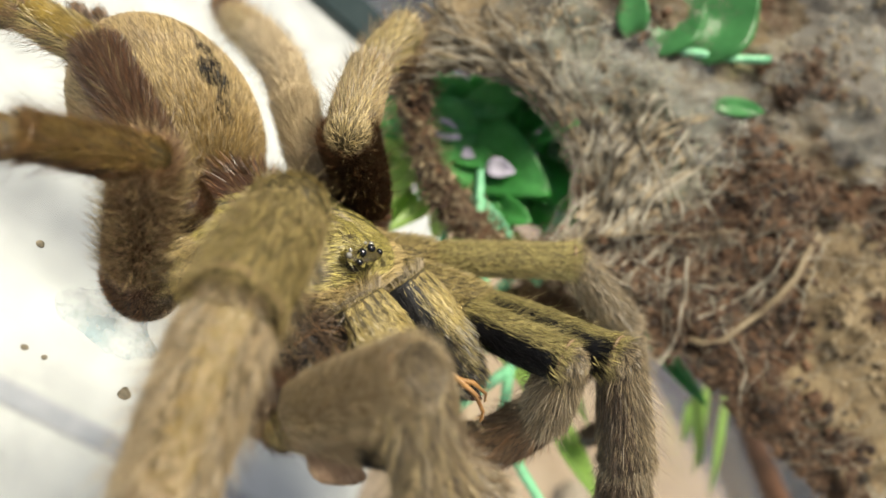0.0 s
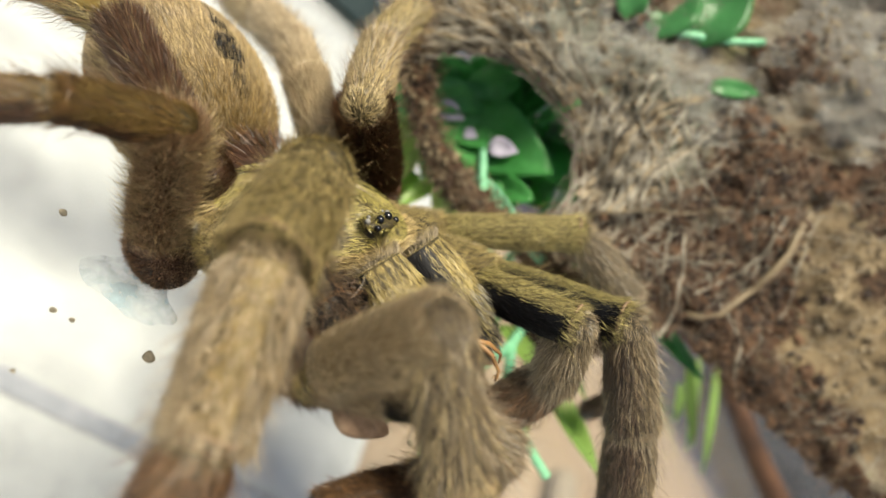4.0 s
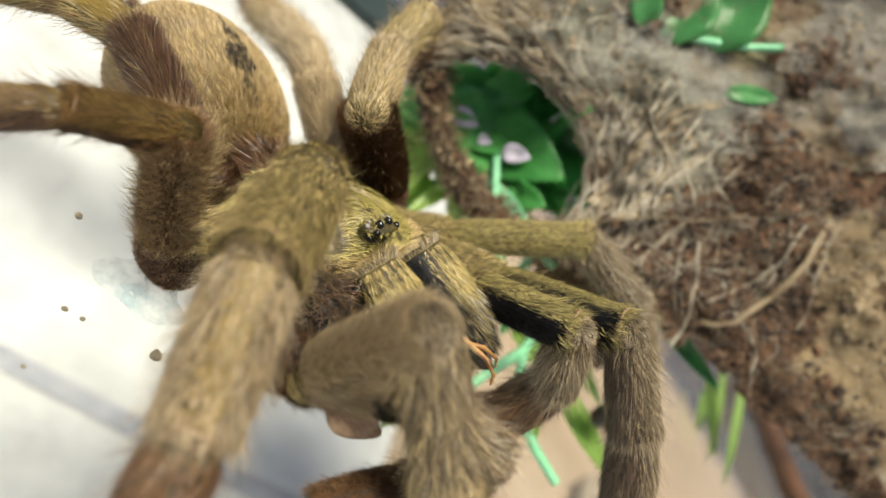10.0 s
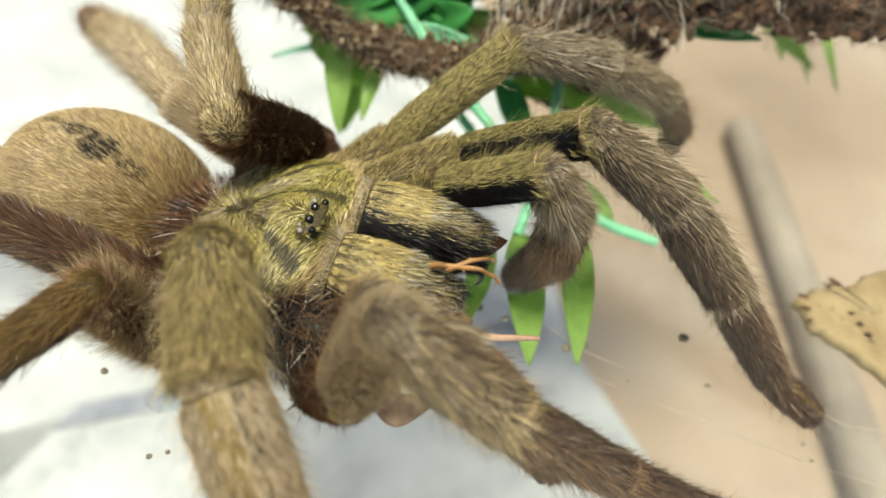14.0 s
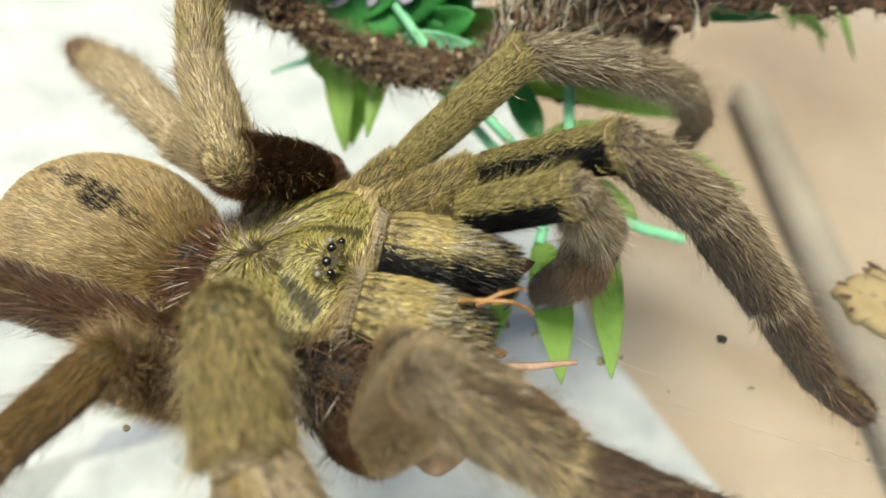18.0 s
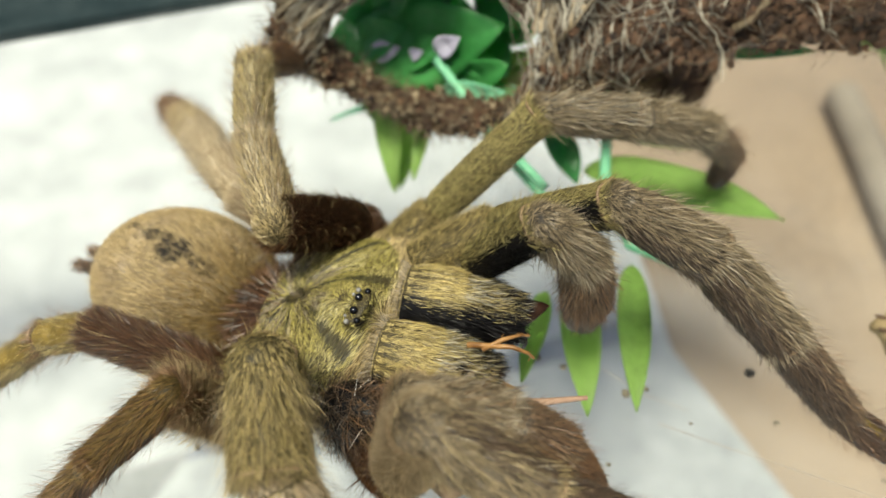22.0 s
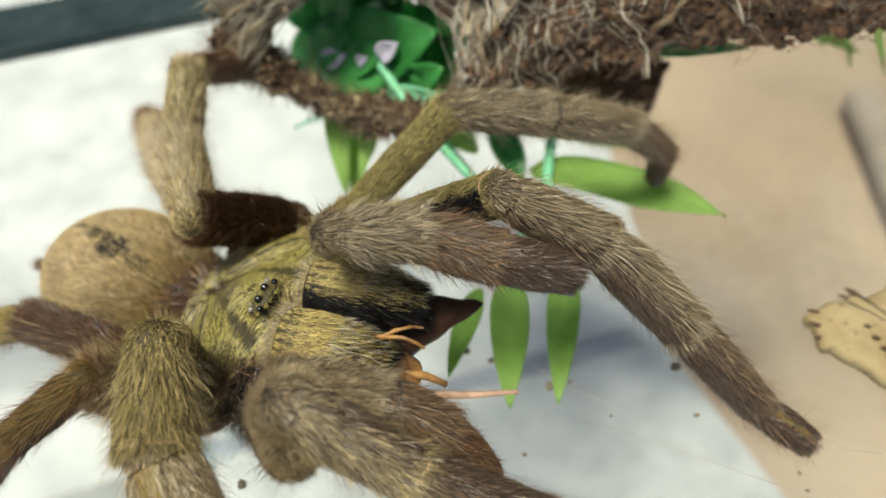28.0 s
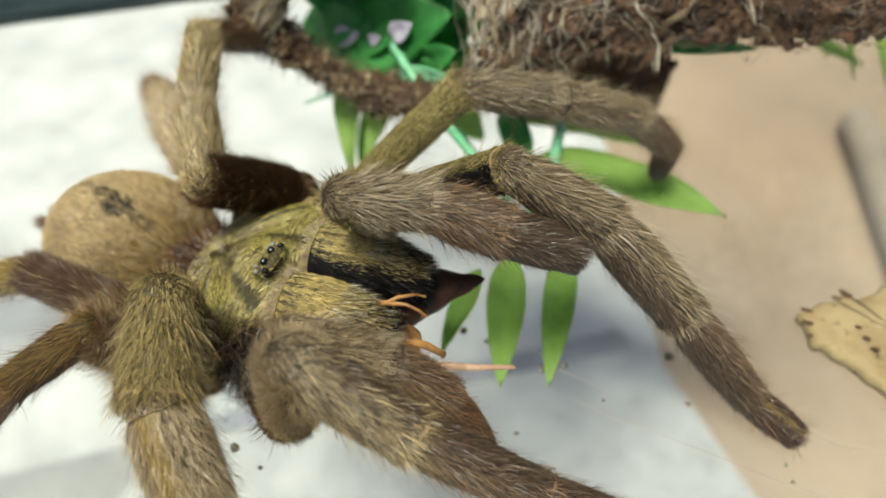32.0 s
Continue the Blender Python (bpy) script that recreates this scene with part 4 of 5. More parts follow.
MOSS_AT = ((-8, 41, 6), (-2, 43.5, 5), (4, 45, 4), (9, 42, 3), (14, 41, 4), (17, 35, 4), (-14, 41, 4))
GREY_AT = ((12, 67, 8), (20, 63, 7), (5, 70, 8), (12, 37, 3.5), (8, 34, 3.5), (-18, 38, 4), (-22, 42, 4), (1, 37, 3))


def patch(x, z, spots):
    w = 2.2 * noise.noise(Vector((x * 0.3, 4.4, z * 0.3))) + 1.2 * noise.noise(Vector((x * 0.9, 1.4, z * 0.9)))
    return max(r - math.hypot(x - px, z - pz) + w for px, pz, r in spots)


def make_bark():
    xs, zs = np.arange(-48, 82, 1.0), np.arange(13, 92, 1.0)
    D = np.array([[bark_d(x, z) for z in zs] for x in xs])
    ok = D > 0
    cell = ok[:-1, :-1] & ok[1:, :-1] & ok[:-1, 1:] & ok[1:, 1:]
    vid, verts, tris = {}, [], []

    def vert(i, j, back):
        key = (i, j, back)
        if key not in vid:
            x, z, d = xs[i], zs[j], D[i, j]
            y = bark_front(x, z, d)
            if back:
                y += 0.6 + 15 * (1 - math.exp(-d / 6)) + 2.0 * noise.noise(Vector((x * 0.2, 9, z * 0.2))) * min(1, d / 5)
            vid[key] = len(verts)
            verts.append((x * MM, y * MM, z * MM))
        return vid[key]

    for i in range(len(xs) - 1):
        for j in range(len(zs) - 1):
            if not cell[i, j]:
                continue
            a, b_, c, d = [vert(*q, 0) for q in ((i, j), (i + 1, j), (i + 1, j + 1), (i, j + 1))]
            tris += [(a, b_, c), (a, c, d)]
            e, f, g, h = [vert(*q, 1) for q in ((i, j), (i + 1, j), (i + 1, j + 1), (i, j + 1))]
            tris += [(e, g, f), (e, h, g)]
            for (di, dj), (p, q) in (((-1, 0), ((i, j + 1), (i, j))), ((1, 0), ((i + 1, j), (i + 1, j + 1))), ((0, -1), ((i, j), (i + 1, j))), ((0, 1), ((i + 1, j + 1), (i, j + 1)))):
                ii, jj = i + di, j + dj
                if 0 <= ii < cell.shape[0] and 0 <= jj < cell.shape[1] and cell[ii, jj]:
                    continue
                p0, q0, p1, q1 = vert(*p, 0), vert(*q, 0), vert(*p, 1), vert(*q, 1)
                tris += [(p0, p1, q1), (p0, q1, q0)]
    return np.array(verts), np.array(tris)


bm_, nt, bs = nodes_of("bark")
c1 = mixed(nt, noise_fac(nt, 60, 5, 0.65), (0.078, 0.052, 0.029), (0.175, 0.128, 0.076))
c2 = mixed(nt, noise_fac(nt, 35, 6, 0.6, 0.50, 0.62), c1, (0.20, 0.168, 0.118))
c3 = mixed(nt, noise_fac(nt, 75, 4, 0.6, 0.58, 0.72), c2, (0.15, 0.16, 0.06))
c4 = mixed(nt, noise_fac(nt, 120, 4, 0.6, 0.57, 0.68), c3, (0.095, 0.048, 0.024))
nt.links.new(mixed(nt, noise_fac(nt, 450, 4, 0.7, 0.54, 0.75), c4, (0.06, 0.036, 0.02)), bs.inputs["Base Color"])
bs.inputs["Roughness"].default_value = 0.85
bump(nt, bs, noise_fac(nt, 700, 5, 0.7, 0.2, 0.8), 0.8, 0.0008)
M_SOIL = surface("brown soil", (0.03794, 0.01775, 0.008568), (0.09486, 0.04896, 0.02509), 140, 0.9, fine=900, bumps=0.8)
M_BARK = bm_
M_FIBRE_DARK = hair_mat("dark fibre", (0.02625, 0.0135, 0.006), (0.135, 0.075, 0.0375), 0.7)
M_FIBRE_TAN = hair_mat("tan fibre", (0.1105, 0.0765, 0.03825), (0.272, 0.2082, 0.1232), 0.6)
M_WEB = hair_mat("web silk", (0.204, 0.1785, 0.1318), (0.323, 0.2932, 0.2295), 0.45)

bark = thing("bark_burrow", "brown fibrous bark burrow covered in tan silk and roots", "bark")
b = Build()
v, t = make_bark()
mid = v[t].mean(1) / MM
kind = np.array([1 if (x > 4 and z - z_low(x) < 6 + 6 * noise.noise(Vector((x, y, z)) * 0.13)) or patch(x, z, SOIL_AND_HOLLOWS_AT) > 0 else 2 if patch(x, z, FLUFF_AT) > 0 else 3 if patch(x, z, MOSS_AT) > 0 else 4 if patch(x, z, GREY_AT) > 0 else 0 for x, y, z in mid])
M_FLUFF = surface("tan fluff", (0.1084, 0.07589, 0.03872), (0.2168, 0.1626, 0.09451), 160, 0.9, fine=900, bumps=0.6)
M_GREY_SILK = surface("grey matted silk", (0.072, 0.0648, 0.05616), (0.1512, 0.1368, 0.121), 140, 0.8, fine=800, bumps=0.5)
M_MOSS = surface("olive stained silk", (0.08075, 0.0836, 0.057), (0.1757, 0.1805, 0.1377), 110, 0.8, fine=800, bumps=0.5)
for k, mat in enumerate((M_BARK, M_SOIL, M_FLUFF, M_MOSS, M_GREY_SILK)):
    b.add(v, t[kind == k], mat)
part("bark_shell", b.mesh("bark_shell"), bark, "rough brown bark with a round mouth")
b = Build()
v, t = blob((16, 68, 8), (10.5, 8.5, 16), 0, rows=50, cols=60)
v = np.array([Vector(p) + Vector((1, 1, 1)) * MM * (3.0 * noise.noise(Vector(p) * 180) + 1.2 * noise.noise(Vector(p) * 600)) for p in v])
v[:, 2] = np.maximum(v[:, 2], 0.0)
b.add(v, t, M_SOIL)
k = 1600
src = rng.integers(0, len(v), k)
hv, ht = hairs(v[src], v[src] - np.array((16, 68, 8)) * MM, rng.normal(size=(k, 3)), 2.4 * MM, 0.09 * MM, 0.4, 1.2, 0.8)
b.add(hv, ht, M_FIBRE_DARK)
part("bark_foot", b.mesh("bark_foot"), bark, "brown soil-caked stump on the floor")


def strands(count, mat, seg, step, width, where, heading, wander=0.35, lift=0.5):
    """Thin curved fibres that lie on the bark."""
    vs, ts = [], []
    r = random.Random(count)
    while count:
        x, z = where(r)
        if bark_d(x, z) < 0.3:
            continue
        count -= 1
        h = heading(x, z, r)
        pts = []
        off = r.uniform(0.1, lift)
        for k in range(seg):
            d = bark_d(x, z)
            if d < -0.8:
                break
            pts.append(Vector((x, bark_front(x, z, max(d, 0)) - off - 0.25 * r.random(), z)) * MM)
            h += r.gauss(0, wander)
            x += step * math.cos(h)
            z += step * math.sin(h)
        if len(pts) < 3:
            continue
        n0 = len(vs)
        w = width * MM * r.uniform(0.5, 1.4)
        for k, p in enumerate(pts):
            d = (pts[min(k + 1, len(pts) - 1)] - pts[max(k - 1, 0)]).normalized()
            s = d.cross(Vector((0.2, -1, 0.3))).normalized() * w * (0.5 if k < len(pts) - 1 else 0.1)
            up = Vector((0, -1, 0)) * w * 0.5
            vs += [p - s, p + up, p + s]
            if k:
                a = n0 + 3 * (k - 1)
                ts += [(a, a + 1, a + 4), (a, a + 4, a + 3), (a + 1, a + 2, a + 5), (a + 1, a + 5, a + 4)]
    return np.array(vs), np.array(ts)


anywhere = lambda r: (r.uniform(-32, 80), r.uniform(15, 78))


def low_edge(r):
    if r.random() < 0.6:
        px, pz, s = r.choice(SOIL_AND_HOLLOWS_AT)
        return px + r.gauss(0, 0.6 * s), pz + r.gauss(0, 0.6 * s)
    x = r.uniform(-14, 80)
    return x, z_low(x) + abs(r.gauss(0, 4))


def off_soil(r):
    while True:
        x, z = anywhere(r)
        if patch(x, z, SOIL_AND_HOLLOWS_AT) < 0.5:
            return x, z


def near_rim(r):
    while True:
        x, z = r.uniform(-24, 16), r.uniform(16, 38)
        if 0.3 < mouth(x, z) < 5:
            return x, z


def round_rim(x, z, r):
    return math.atan2((z - 21.8) * 1.3, x + 5.0) + math.pi / 2 + r.gauss(0, 0.2)


def streaming(x, z, r):
    return 0.9 + 0.9 * noise.noise(Vector((x, 0, z)) * 0.06) + r.gauss(0, 0.5) + (math.pi if r.random() < 0.5 else 0)


def falling(x, z, r):
    """Cords of silk that run down from the upper rim towards the lower edge."""
    return -1.15 + 0.5 * noise.noise(Vector((x, 3, z)) * 0.08) + r.gauss(0, 0.18)


def beside_mouth(r):
    while True:
        x, z = r.uniform(-2, 30), r.uniform(26, 52)
        if mouth(x, z) > 1 and (patch(x, z, SOIL_AND_HOLLOWS_AT) < 1 or r.random() < 0.15):
            return x, z


for nm, lab, args in (("bark_fibre", "brown fibres", (420, M_FIBRE_DARK, 7, 0.7, 0.07, anywhere, lambda x, z, r: r.uniform(0, 6.28), 0.8, 1.6)),
                      ("root_fibre", "dark brown root fibres", (2600, M_FIBRE_DARK, 6, 0.5, 0.07, low_edge, lambda x, z, r: r.uniform(0, 6.28), 0.8, 2.2)),
                      ("tan_fibre", "tan silk-bound fibres", (420, M_FIBRE_TAN, 8, 0.7, 0.05, off_soil, lambda x, z, r: r.uniform(0, 6.28), 0.75, 1.9)),
                      ("rim_fibre", "tan silk wound round the burrow mouth", (34, M_FIBRE_TAN, 28, 0.8, 0.42, near_rim, round_rim, 0.12, 1.6)),
                      ("rim_thread", "thin silk wound round the burrow mouth", (110, M_WEB, 24, 0.8, 0.1, near_rim, round_rim, 0.16, 2.2)),
                      ("silk_cord", "pale silk cords that hang beside the mouth", (90, M_WEB, 20, 0.9, 0.22, beside_mouth, falling, 0.14, 1.4)),
                      ("silk_thread", "pale silk threads", (480, M_WEB, 14, 1.2, 0.055, anywhere, streaming, 0.3, 2.4))):
    b = Build()
    b.add(*strands(*args), args[1])
    o = part(nm, b.mesh(nm), bark, lab)
    o["kind"] = "stuff"

# crumbs of soil and bark grit stuck in the silk
M_GRIT = hair_mat("soil grit", (0.021, 0.0098, 0.0042), (0.105, 0.0525, 0.0252), 0.85)
M_GRIT_TAN = hair_mat("tan grit", (0.1445, 0.102, 0.05525), (0.289, 0.2253, 0.1403), 0.85)


def grit_shape():
    phi = (1 + 5 ** 0.5) / 2
    ico = np.array([(-1, phi, 0), (1, phi, 0), (-1, -phi, 0), (1, -phi, 0), (0, -1, phi), (0, 1, phi), (0, -1, -phi), (0, 1, -phi), (phi, 0, -1), (phi, 0, 1), (-phi, 0, -1), (-phi, 0, 1)]) / 1.9
    tri = np.array([(0, 11, 5), (0, 5, 1), (0, 1, 7), (0, 7, 10), (0, 10, 11), (1, 5, 9), (5, 11, 4), (11, 10, 2), (10, 7, 6), (7, 1, 8), (3, 9, 4), (3, 4, 2), (3, 2, 6), (3, 6, 8), (3, 8, 9), (4, 9, 5), (2, 4, 11), (6, 2, 10), (8, 6, 7), (9, 8, 1)])
    return ico, tri


def grit(count, size, where, seed):
    r = random.Random(seed)
    ico, tri = grit_shape()
    vs, ts = [], []
    while len(vs) < count:
        x, z = where(r)
        d = bark_d(x, z)
        if d < 0.2:
            continue
        s = size * r.uniform(0.4, 1.6)
        p = np.array((x, bark_front(x, z, d) - 0.25 * s, z))
        rad = np.array([r.uniform(0.6, 1.3) for _ in range(12)])[:, None]
        ts.append(tri + 12 * len(vs))
        vs.append((ico * rad * s * np.array([r.uniform(0.6, 1.5), r.uniform(0.6, 1.2), r.uniform(0.6, 1.5)]) + p) * MM)
    return np.concatenate(vs), np.concatenate(ts)


def in_spots(spots):
    def pick(r):
        x, z, s = r.choice(spots)
        return x + r.gauss(0, s), z + r.gauss(0, s)
    return pick


SOIL = tuple((x, z, 0.5 * s) for x, z, s in SOIL_AND_HOLLOWS_AT) + ((26, 26, 3), (34, 28, 3), (48, 29, 4), (6, 19, 3), (-8, 16, 3), (-2, 15.5, 3), (2, 17, 3), (-14, 19, 2.5))
PALE = ((38, 47, 5), (52, 45, 6), (-18, 34, 5), (0, 36, 4), (10, 36, 4), (44, 56, 6), (-8, 44, 5), (6, 68, 5))
for nm, lab, n, s, spots, mat in (("soil_grit", "dark red-brown soil crumbs", 3000, 0.55, SOIL, M_GRIT), ("bark_grit", "tan bark crumbs", 1100, 0.4, PALE, M_GRIT_TAN)):
    b = Build()
    b.add(*grit(n, s, in_spots(spots), n), mat)
    o = part(nm, b.mesh(nm, False), bark, lab)
    o["kind"] = "stuff"

# the lower lip of the mouth: a sagging band of soil and roots
LIP = [Vector(p) for p in ((-22.5, 29.5, 27), (-19.5, 32, 22), (-15.0, 34, 18), (-9.5, 35.2, 15.6), (-3, 36, 14.8), (4, 37.2, 16), (9, 39.5, 18.6), (13.5, 43, 22))]


def on_lip(s):
    k = min(int(s), len(LIP) - 2)
    f = s - k
    return LIP[k].lerp(LIP[k + 1], f * f * (3 - 2 * f) * 0.3 + f * 0.7)


b = Build()
n, cols = 70, 18
v = []
for i in range(n):
    s = i / (n - 1) * (len(LIP) - 1.001)
    p = on_lip(s)
    for j in range(cols):
        a = 2 * math.pi * j / cols
        q = Vector((0.25 * math.sin(a), math.cos(a) * 1.5, math.sin(a)))
        w = (1.55 + 0.5 * math.sin(s * 1.9)) * (1 + 0.45 * noise.noise((p + q * 2) * 0.45) + 0.35 * noise.noise((p + q * 2) * 1.3))
        v.append((p + q * w) * MM)
v = np.array(v)
b.add(v, grid_tris(n, cols), M_SOIL)
ico_v, ico_t = grit_shape()
r_ = random.Random(31)
for k in range(1000):
    p = v[r_.randrange(len(v))] + np.array([r_.gauss(0, 0.4) for _ in range(3)]) * MM
    rad = np.array([r_.uniform(0.6, 1.3) for _ in range(12)])[:, None]
    b.add(ico_v * rad * 0.4 * r_.uniform(0.3, 1.6) * MM + p, ico_t, M_GRIT if r_.random() < 0.6 else M_GRIT_TAN)
k = 2600
src = rng.integers(0, len(v), k)
ctr = np.array([on_lip(i / (n - 1) * (len(LIP) - 1.001)) for i in range(n)])[src // cols] * MM
hv, ht = hairs(v[src], v[src] - ctr, rng.normal(size=(k, 3)), 4.0 * MM, 0.12 * MM, 0.35, 1.5, 0.8)
b.add(hv[: 5 * 1300], ht[: 3 * 1300], M_FIBRE_DARK)
b.add(hv[5 * 1300 :], ht[3 * 1300 :] - 5 * 1300, M_FIBRE_TAN)
part("lip", b.mesh("lip"), bark, "lower lip of brown soil and rootlets")

# silk sheet hung over the mouth's upper edge
wm, nt, bs = nodes_of("silk sheet")
tr2 = nt.nodes.new("ShaderNodeBsdfTransparent")
mx = nt.nodes.new("ShaderNodeMixShader")
bs.inputs["Base Color"].default_value = (0.27, 0.275, 0.25, 1)
bs.inputs["Roughness"].default_value = 0.6
silk_fac = nt.nodes.new("ShaderNodeMath")
silk_fac.operation = "MULTIPLY"
nt.links.new(noise_fac(nt, 80, 3, 0.6, 0.36, 0.66), silk_fac.inputs[0])
nt.links.new(noise_fac(nt, 500, 6, 0.75, 0.30, 0.85), silk_fac.inputs[1])
nt.links.new(silk_fac.outputs[0], mx.inputs[0])
nt.links.new(tr2.outputs[0], mx.inputs[1])
nt.links.new(bs.outputs[0], mx.inputs[2])
nt.links.new(mx.outputs[0], nt.nodes["Material Output"].inputs[0])
for x0, wid, z0, slope, tall in ((-22, 36, 33, 0.33, 13), (-14, 22, 37, 0.35, 9), (0, 26, 58, 0.0, 18)):
    b = Build()
    nu, nv = 40, 22
    v = []
    for i in range(nu):
        for j in range(nv):
            x = x0 + wid * i / (nu - 1)
            z = z0 + slope * (x - x0) + tall * j / (nv - 1) + 1.5 * math.sin(i * 0.7)
            v.append(Vector((x, bark_front(x, z, max(bark_d(x, z), 0)) - 1.1 - 0.7 * math.sin(i * 0.9 + j * 0.4), z)) * MM)
    b.add(np.array(v), grid_tris(nu, nv, False), wm)
    part("silk_sheet", b.mesh("silk_sheet"), bark, "thin grey-white silk sheet")

# a bent root and small stubs on the bark face
rootpts = [(x, bark_front(x, z) - 1.0, z) for x, z in ((27, 49), (28.5, 46), (30.5, 43), (31.5, 39.5), (32, 36.5), (32.2, 33.5), (32.5, 31), (31.5, 29), (30, 27.5))]
part("root", stick_mesh(rootpts, 0.6, 0.5, M_FIBRE_TAN), bark, "pale tan bent root")

b = Build()
v, t = blob((43, 79.5, 24.5), (1.3, 1.0, 3.0), 12, rows=12, cols=14)
v = np.array([Vector(p) + Vector((0.5, 0.5, 0.5)) * MM * noise.noise(Vector(p) * 700) for p in v])
b.add(v, t, M_SOIL)
part("hanging_clod", b.mesh("hanging_clod"), bark, "small dark clod hanging from the edge")

# ---- plastic plants ----
M_LEAF = surface("green leaf", (0.29, 0.48, 0.12), (0.42, 0.62, 0.20), 40, 0.32, fine=900, bumps=0.12, trans=0.6)
M_LEAF_DARK = surface("dark green leaf", (0.06, 0.28, 0.085), (0.12, 0.41, 0.15), 90, 0.28, fine=700, bumps=0.15, trans=0.55)
M_LEAF_MID = surface("mid green leaf", (0.07, 0.38, 0.09), (0.14, 0.52, 0.16), 90, 0.25, fine=700, bumps=0.15, trans=0.6)
M_STEM = surface("mint stem", (0.13, 0.45, 0.24), (0.24, 0.58, 0.36), 90, 0.25)
M_PETAL = surface("pale petal", (0.44, 0.42, 0.54), (0.58, 0.56, 0.66), 120, 0.5)


def leaf_mesh(base, tip, width, sag, mat, flat_up=(0, 0, 1), fold=0.25):
    a, e = Vector(base), Vector(tip)
    x = (e - a)
    L = x.length
    x.normalize()
    y = Vector(flat_up).cross(x).normalized()
    z = x.cross(y)
    vs, n, m = [], 22, 9
    for i in range(n):
        s = i / (n - 1)
        w = width * 0.5 * (math.sin(math.pi * min(1, s ** 0.75)) ** 0.8) + 0.04
        for j in range(m):
            c = 2 * j / (m - 1) - 1
            hgt = sag * math.sin(math.pi * s) + fold * w * abs(c) + 0.05 * width * math.sin(9 * s + c)
            vs.append((a + x * (L * s) + y * (w * c) + z * hgt) * MM)
    top = np.array(vs)
    tris = grid_tris(n, m, False)
    low = top - np.array(z) * 0.22 * MM
    k = len(top)
    rim = [i * m for i in range(n)] + [(n - 1) * m + j for j in range(1, m)] + [i * m + m - 1 for i in range(n - 2, -1, -1)] + list(range(m - 2, 0, -1))
    sides = []
    for p, q in zip(rim, rim[1:] + rim[:1]):
        sides += [(p, q, q + k), (p, q + k, p + k)]
    b = Build()
    b.add(np.concatenate([top, low]), np.concatenate([tris, tris[:, ::-1] + k, np.array(sides)]), mat)
    return b.mesh("leaf")


plant = thing("plastic_plant", "bright green plastic plant with lance leaves on the floor", "plant")
for base, tip, w, sag, mat in (((22, 28, 2.2), (31, 10, 0.9), 5.0, 0.8, M_LEAF), ((28, 33, 2.6), (35.8, 13.2, 0.9), 4.2, 0.8, M_LEAF), ((19.5, 24, 2.0), (22.3, 10.5, 0.9), 3.2, 0.5, M_LEAF),
                               ((16, 46.5, 4), (44.5, 51.5, 1.8), 8.5, 1.0, M_LEAF), ((8, 53, 5), (34, 62.5, 2.6), 8, 1.2, M_LEAF), ((-13, 47, 6), (-8.5, 33, 1.0), 4.5, 0.6, M_LEAF),
                               ((-18, 49, 4), (-28, 42, 1.0), 1.8, 0.5, M_STEM), ((24, 40, 4), (33, 36, 2), 3.5, 0.8, M_LEAF), ((8, 50, 8), (16, 44, 3), 5, 0.6, M_LEAF_DARK)):
    part("leaf", leaf_mesh(base, tip, w, sag, mat), plant, "dark green leaf" if mat is M_LEAF_DARK else "")
for pts in (((14, 60, 8), (20, 44, 5), (27, 35.5, 3.4), (33, 36.5, 2.2), (38.6, 38.4, 1.2)), ((-12, 55, 5), (-2, 48.5, 4), (9, 42, 2.5), (16, 38, 1.8)), ((20, 44, 5), (21, 34, 3), (22, 27, 2.2))):
    part("stem", stick_mesh(pts, 0.9, 0.7, M_STEM), plant, "mint green stem")

plant2 = thing("plastic_plant", "dark green plastic foliage with pale petals behind the burrow mouth", "plant")
r_ = random.Random(12)
for k in range(70):
    ang = r_.uniform(0, 2 * math.pi)
    cx, cy, cz = r_.uniform(-25, 12), r_.uniform(43, 62), r_.uniform(5, 31)
    ln = r_.uniform(4, 8)
    if cx > 1 and cz > 11:
        cy += 12
    if cx < -19:
        cz = min(cz, 20)
        cy = max(cy, 48)
    dx, dz, dy = math.cos(ang) * ln, math.sin(ang) * ln * 0.8, r_.uniform(-4, 4)
    part("leaf", leaf_mesh((cx - dx, cy - dy, cz - dz), (cx + dx, cy + dy, cz + dz), r_.uniform(4, 9), r_.uniform(0.3, 1.5), M_LEAF if cz < 12 else r_.choice((M_LEAF_DARK, M_LEAF_MID, M_LEAF_MID)), (r_.gauss(0, 0.3), -0.9, r_.uniform(0.1, 0.8)), 0.35), plant2)
for base, tip, w in (((-30, 49, 8), (-18, 47, 22), 7), ((-32, 53, 4), (-19, 50, 14), 7), ((-25, 46, 9), (-17, 45, 20), 5), ((-27, 50, 14), (-14, 52, 10), 6)):
    part("leaf", leaf_mesh(base, tip, w, 0.5, M_LEAF_MID, (0.1, -0.9, 0.4), 0.35), plant2)
for base, tip, w, mat in (((-20, 43, 15.5), (3, 44.5, 25.5), 13, M_LEAF_MID), ((-17, 42.5, 11.5), (6, 42.5, 17.5), 8, M_LEAF_MID), ((-5, 40.6, 15.2), (5.5, 40.2, 18.6), 3.2, M_STEM), ((-13.5, 39.5, 15), (-8, 31.0, 2.0), 4.2, M_LEAF), ((-6, 38.8, 13), (-4.6, 31, 6.0), 2.4, M_LEAF)):
    part("leaf", leaf_mesh(base, tip, w, 0.5, mat, (0.1, -0.9, 0.4), 0.25), plant2)
part("stem", stick_mesh(((-7, 42.5, 19.6), (-2, 40.0, 17.2), (2.4, 37.6, 15.6), (8, 35.4, 13.8), (15, 32.6, 11.6)), 0.75, 0.65, M_STEM), plant2, "mint green stem")
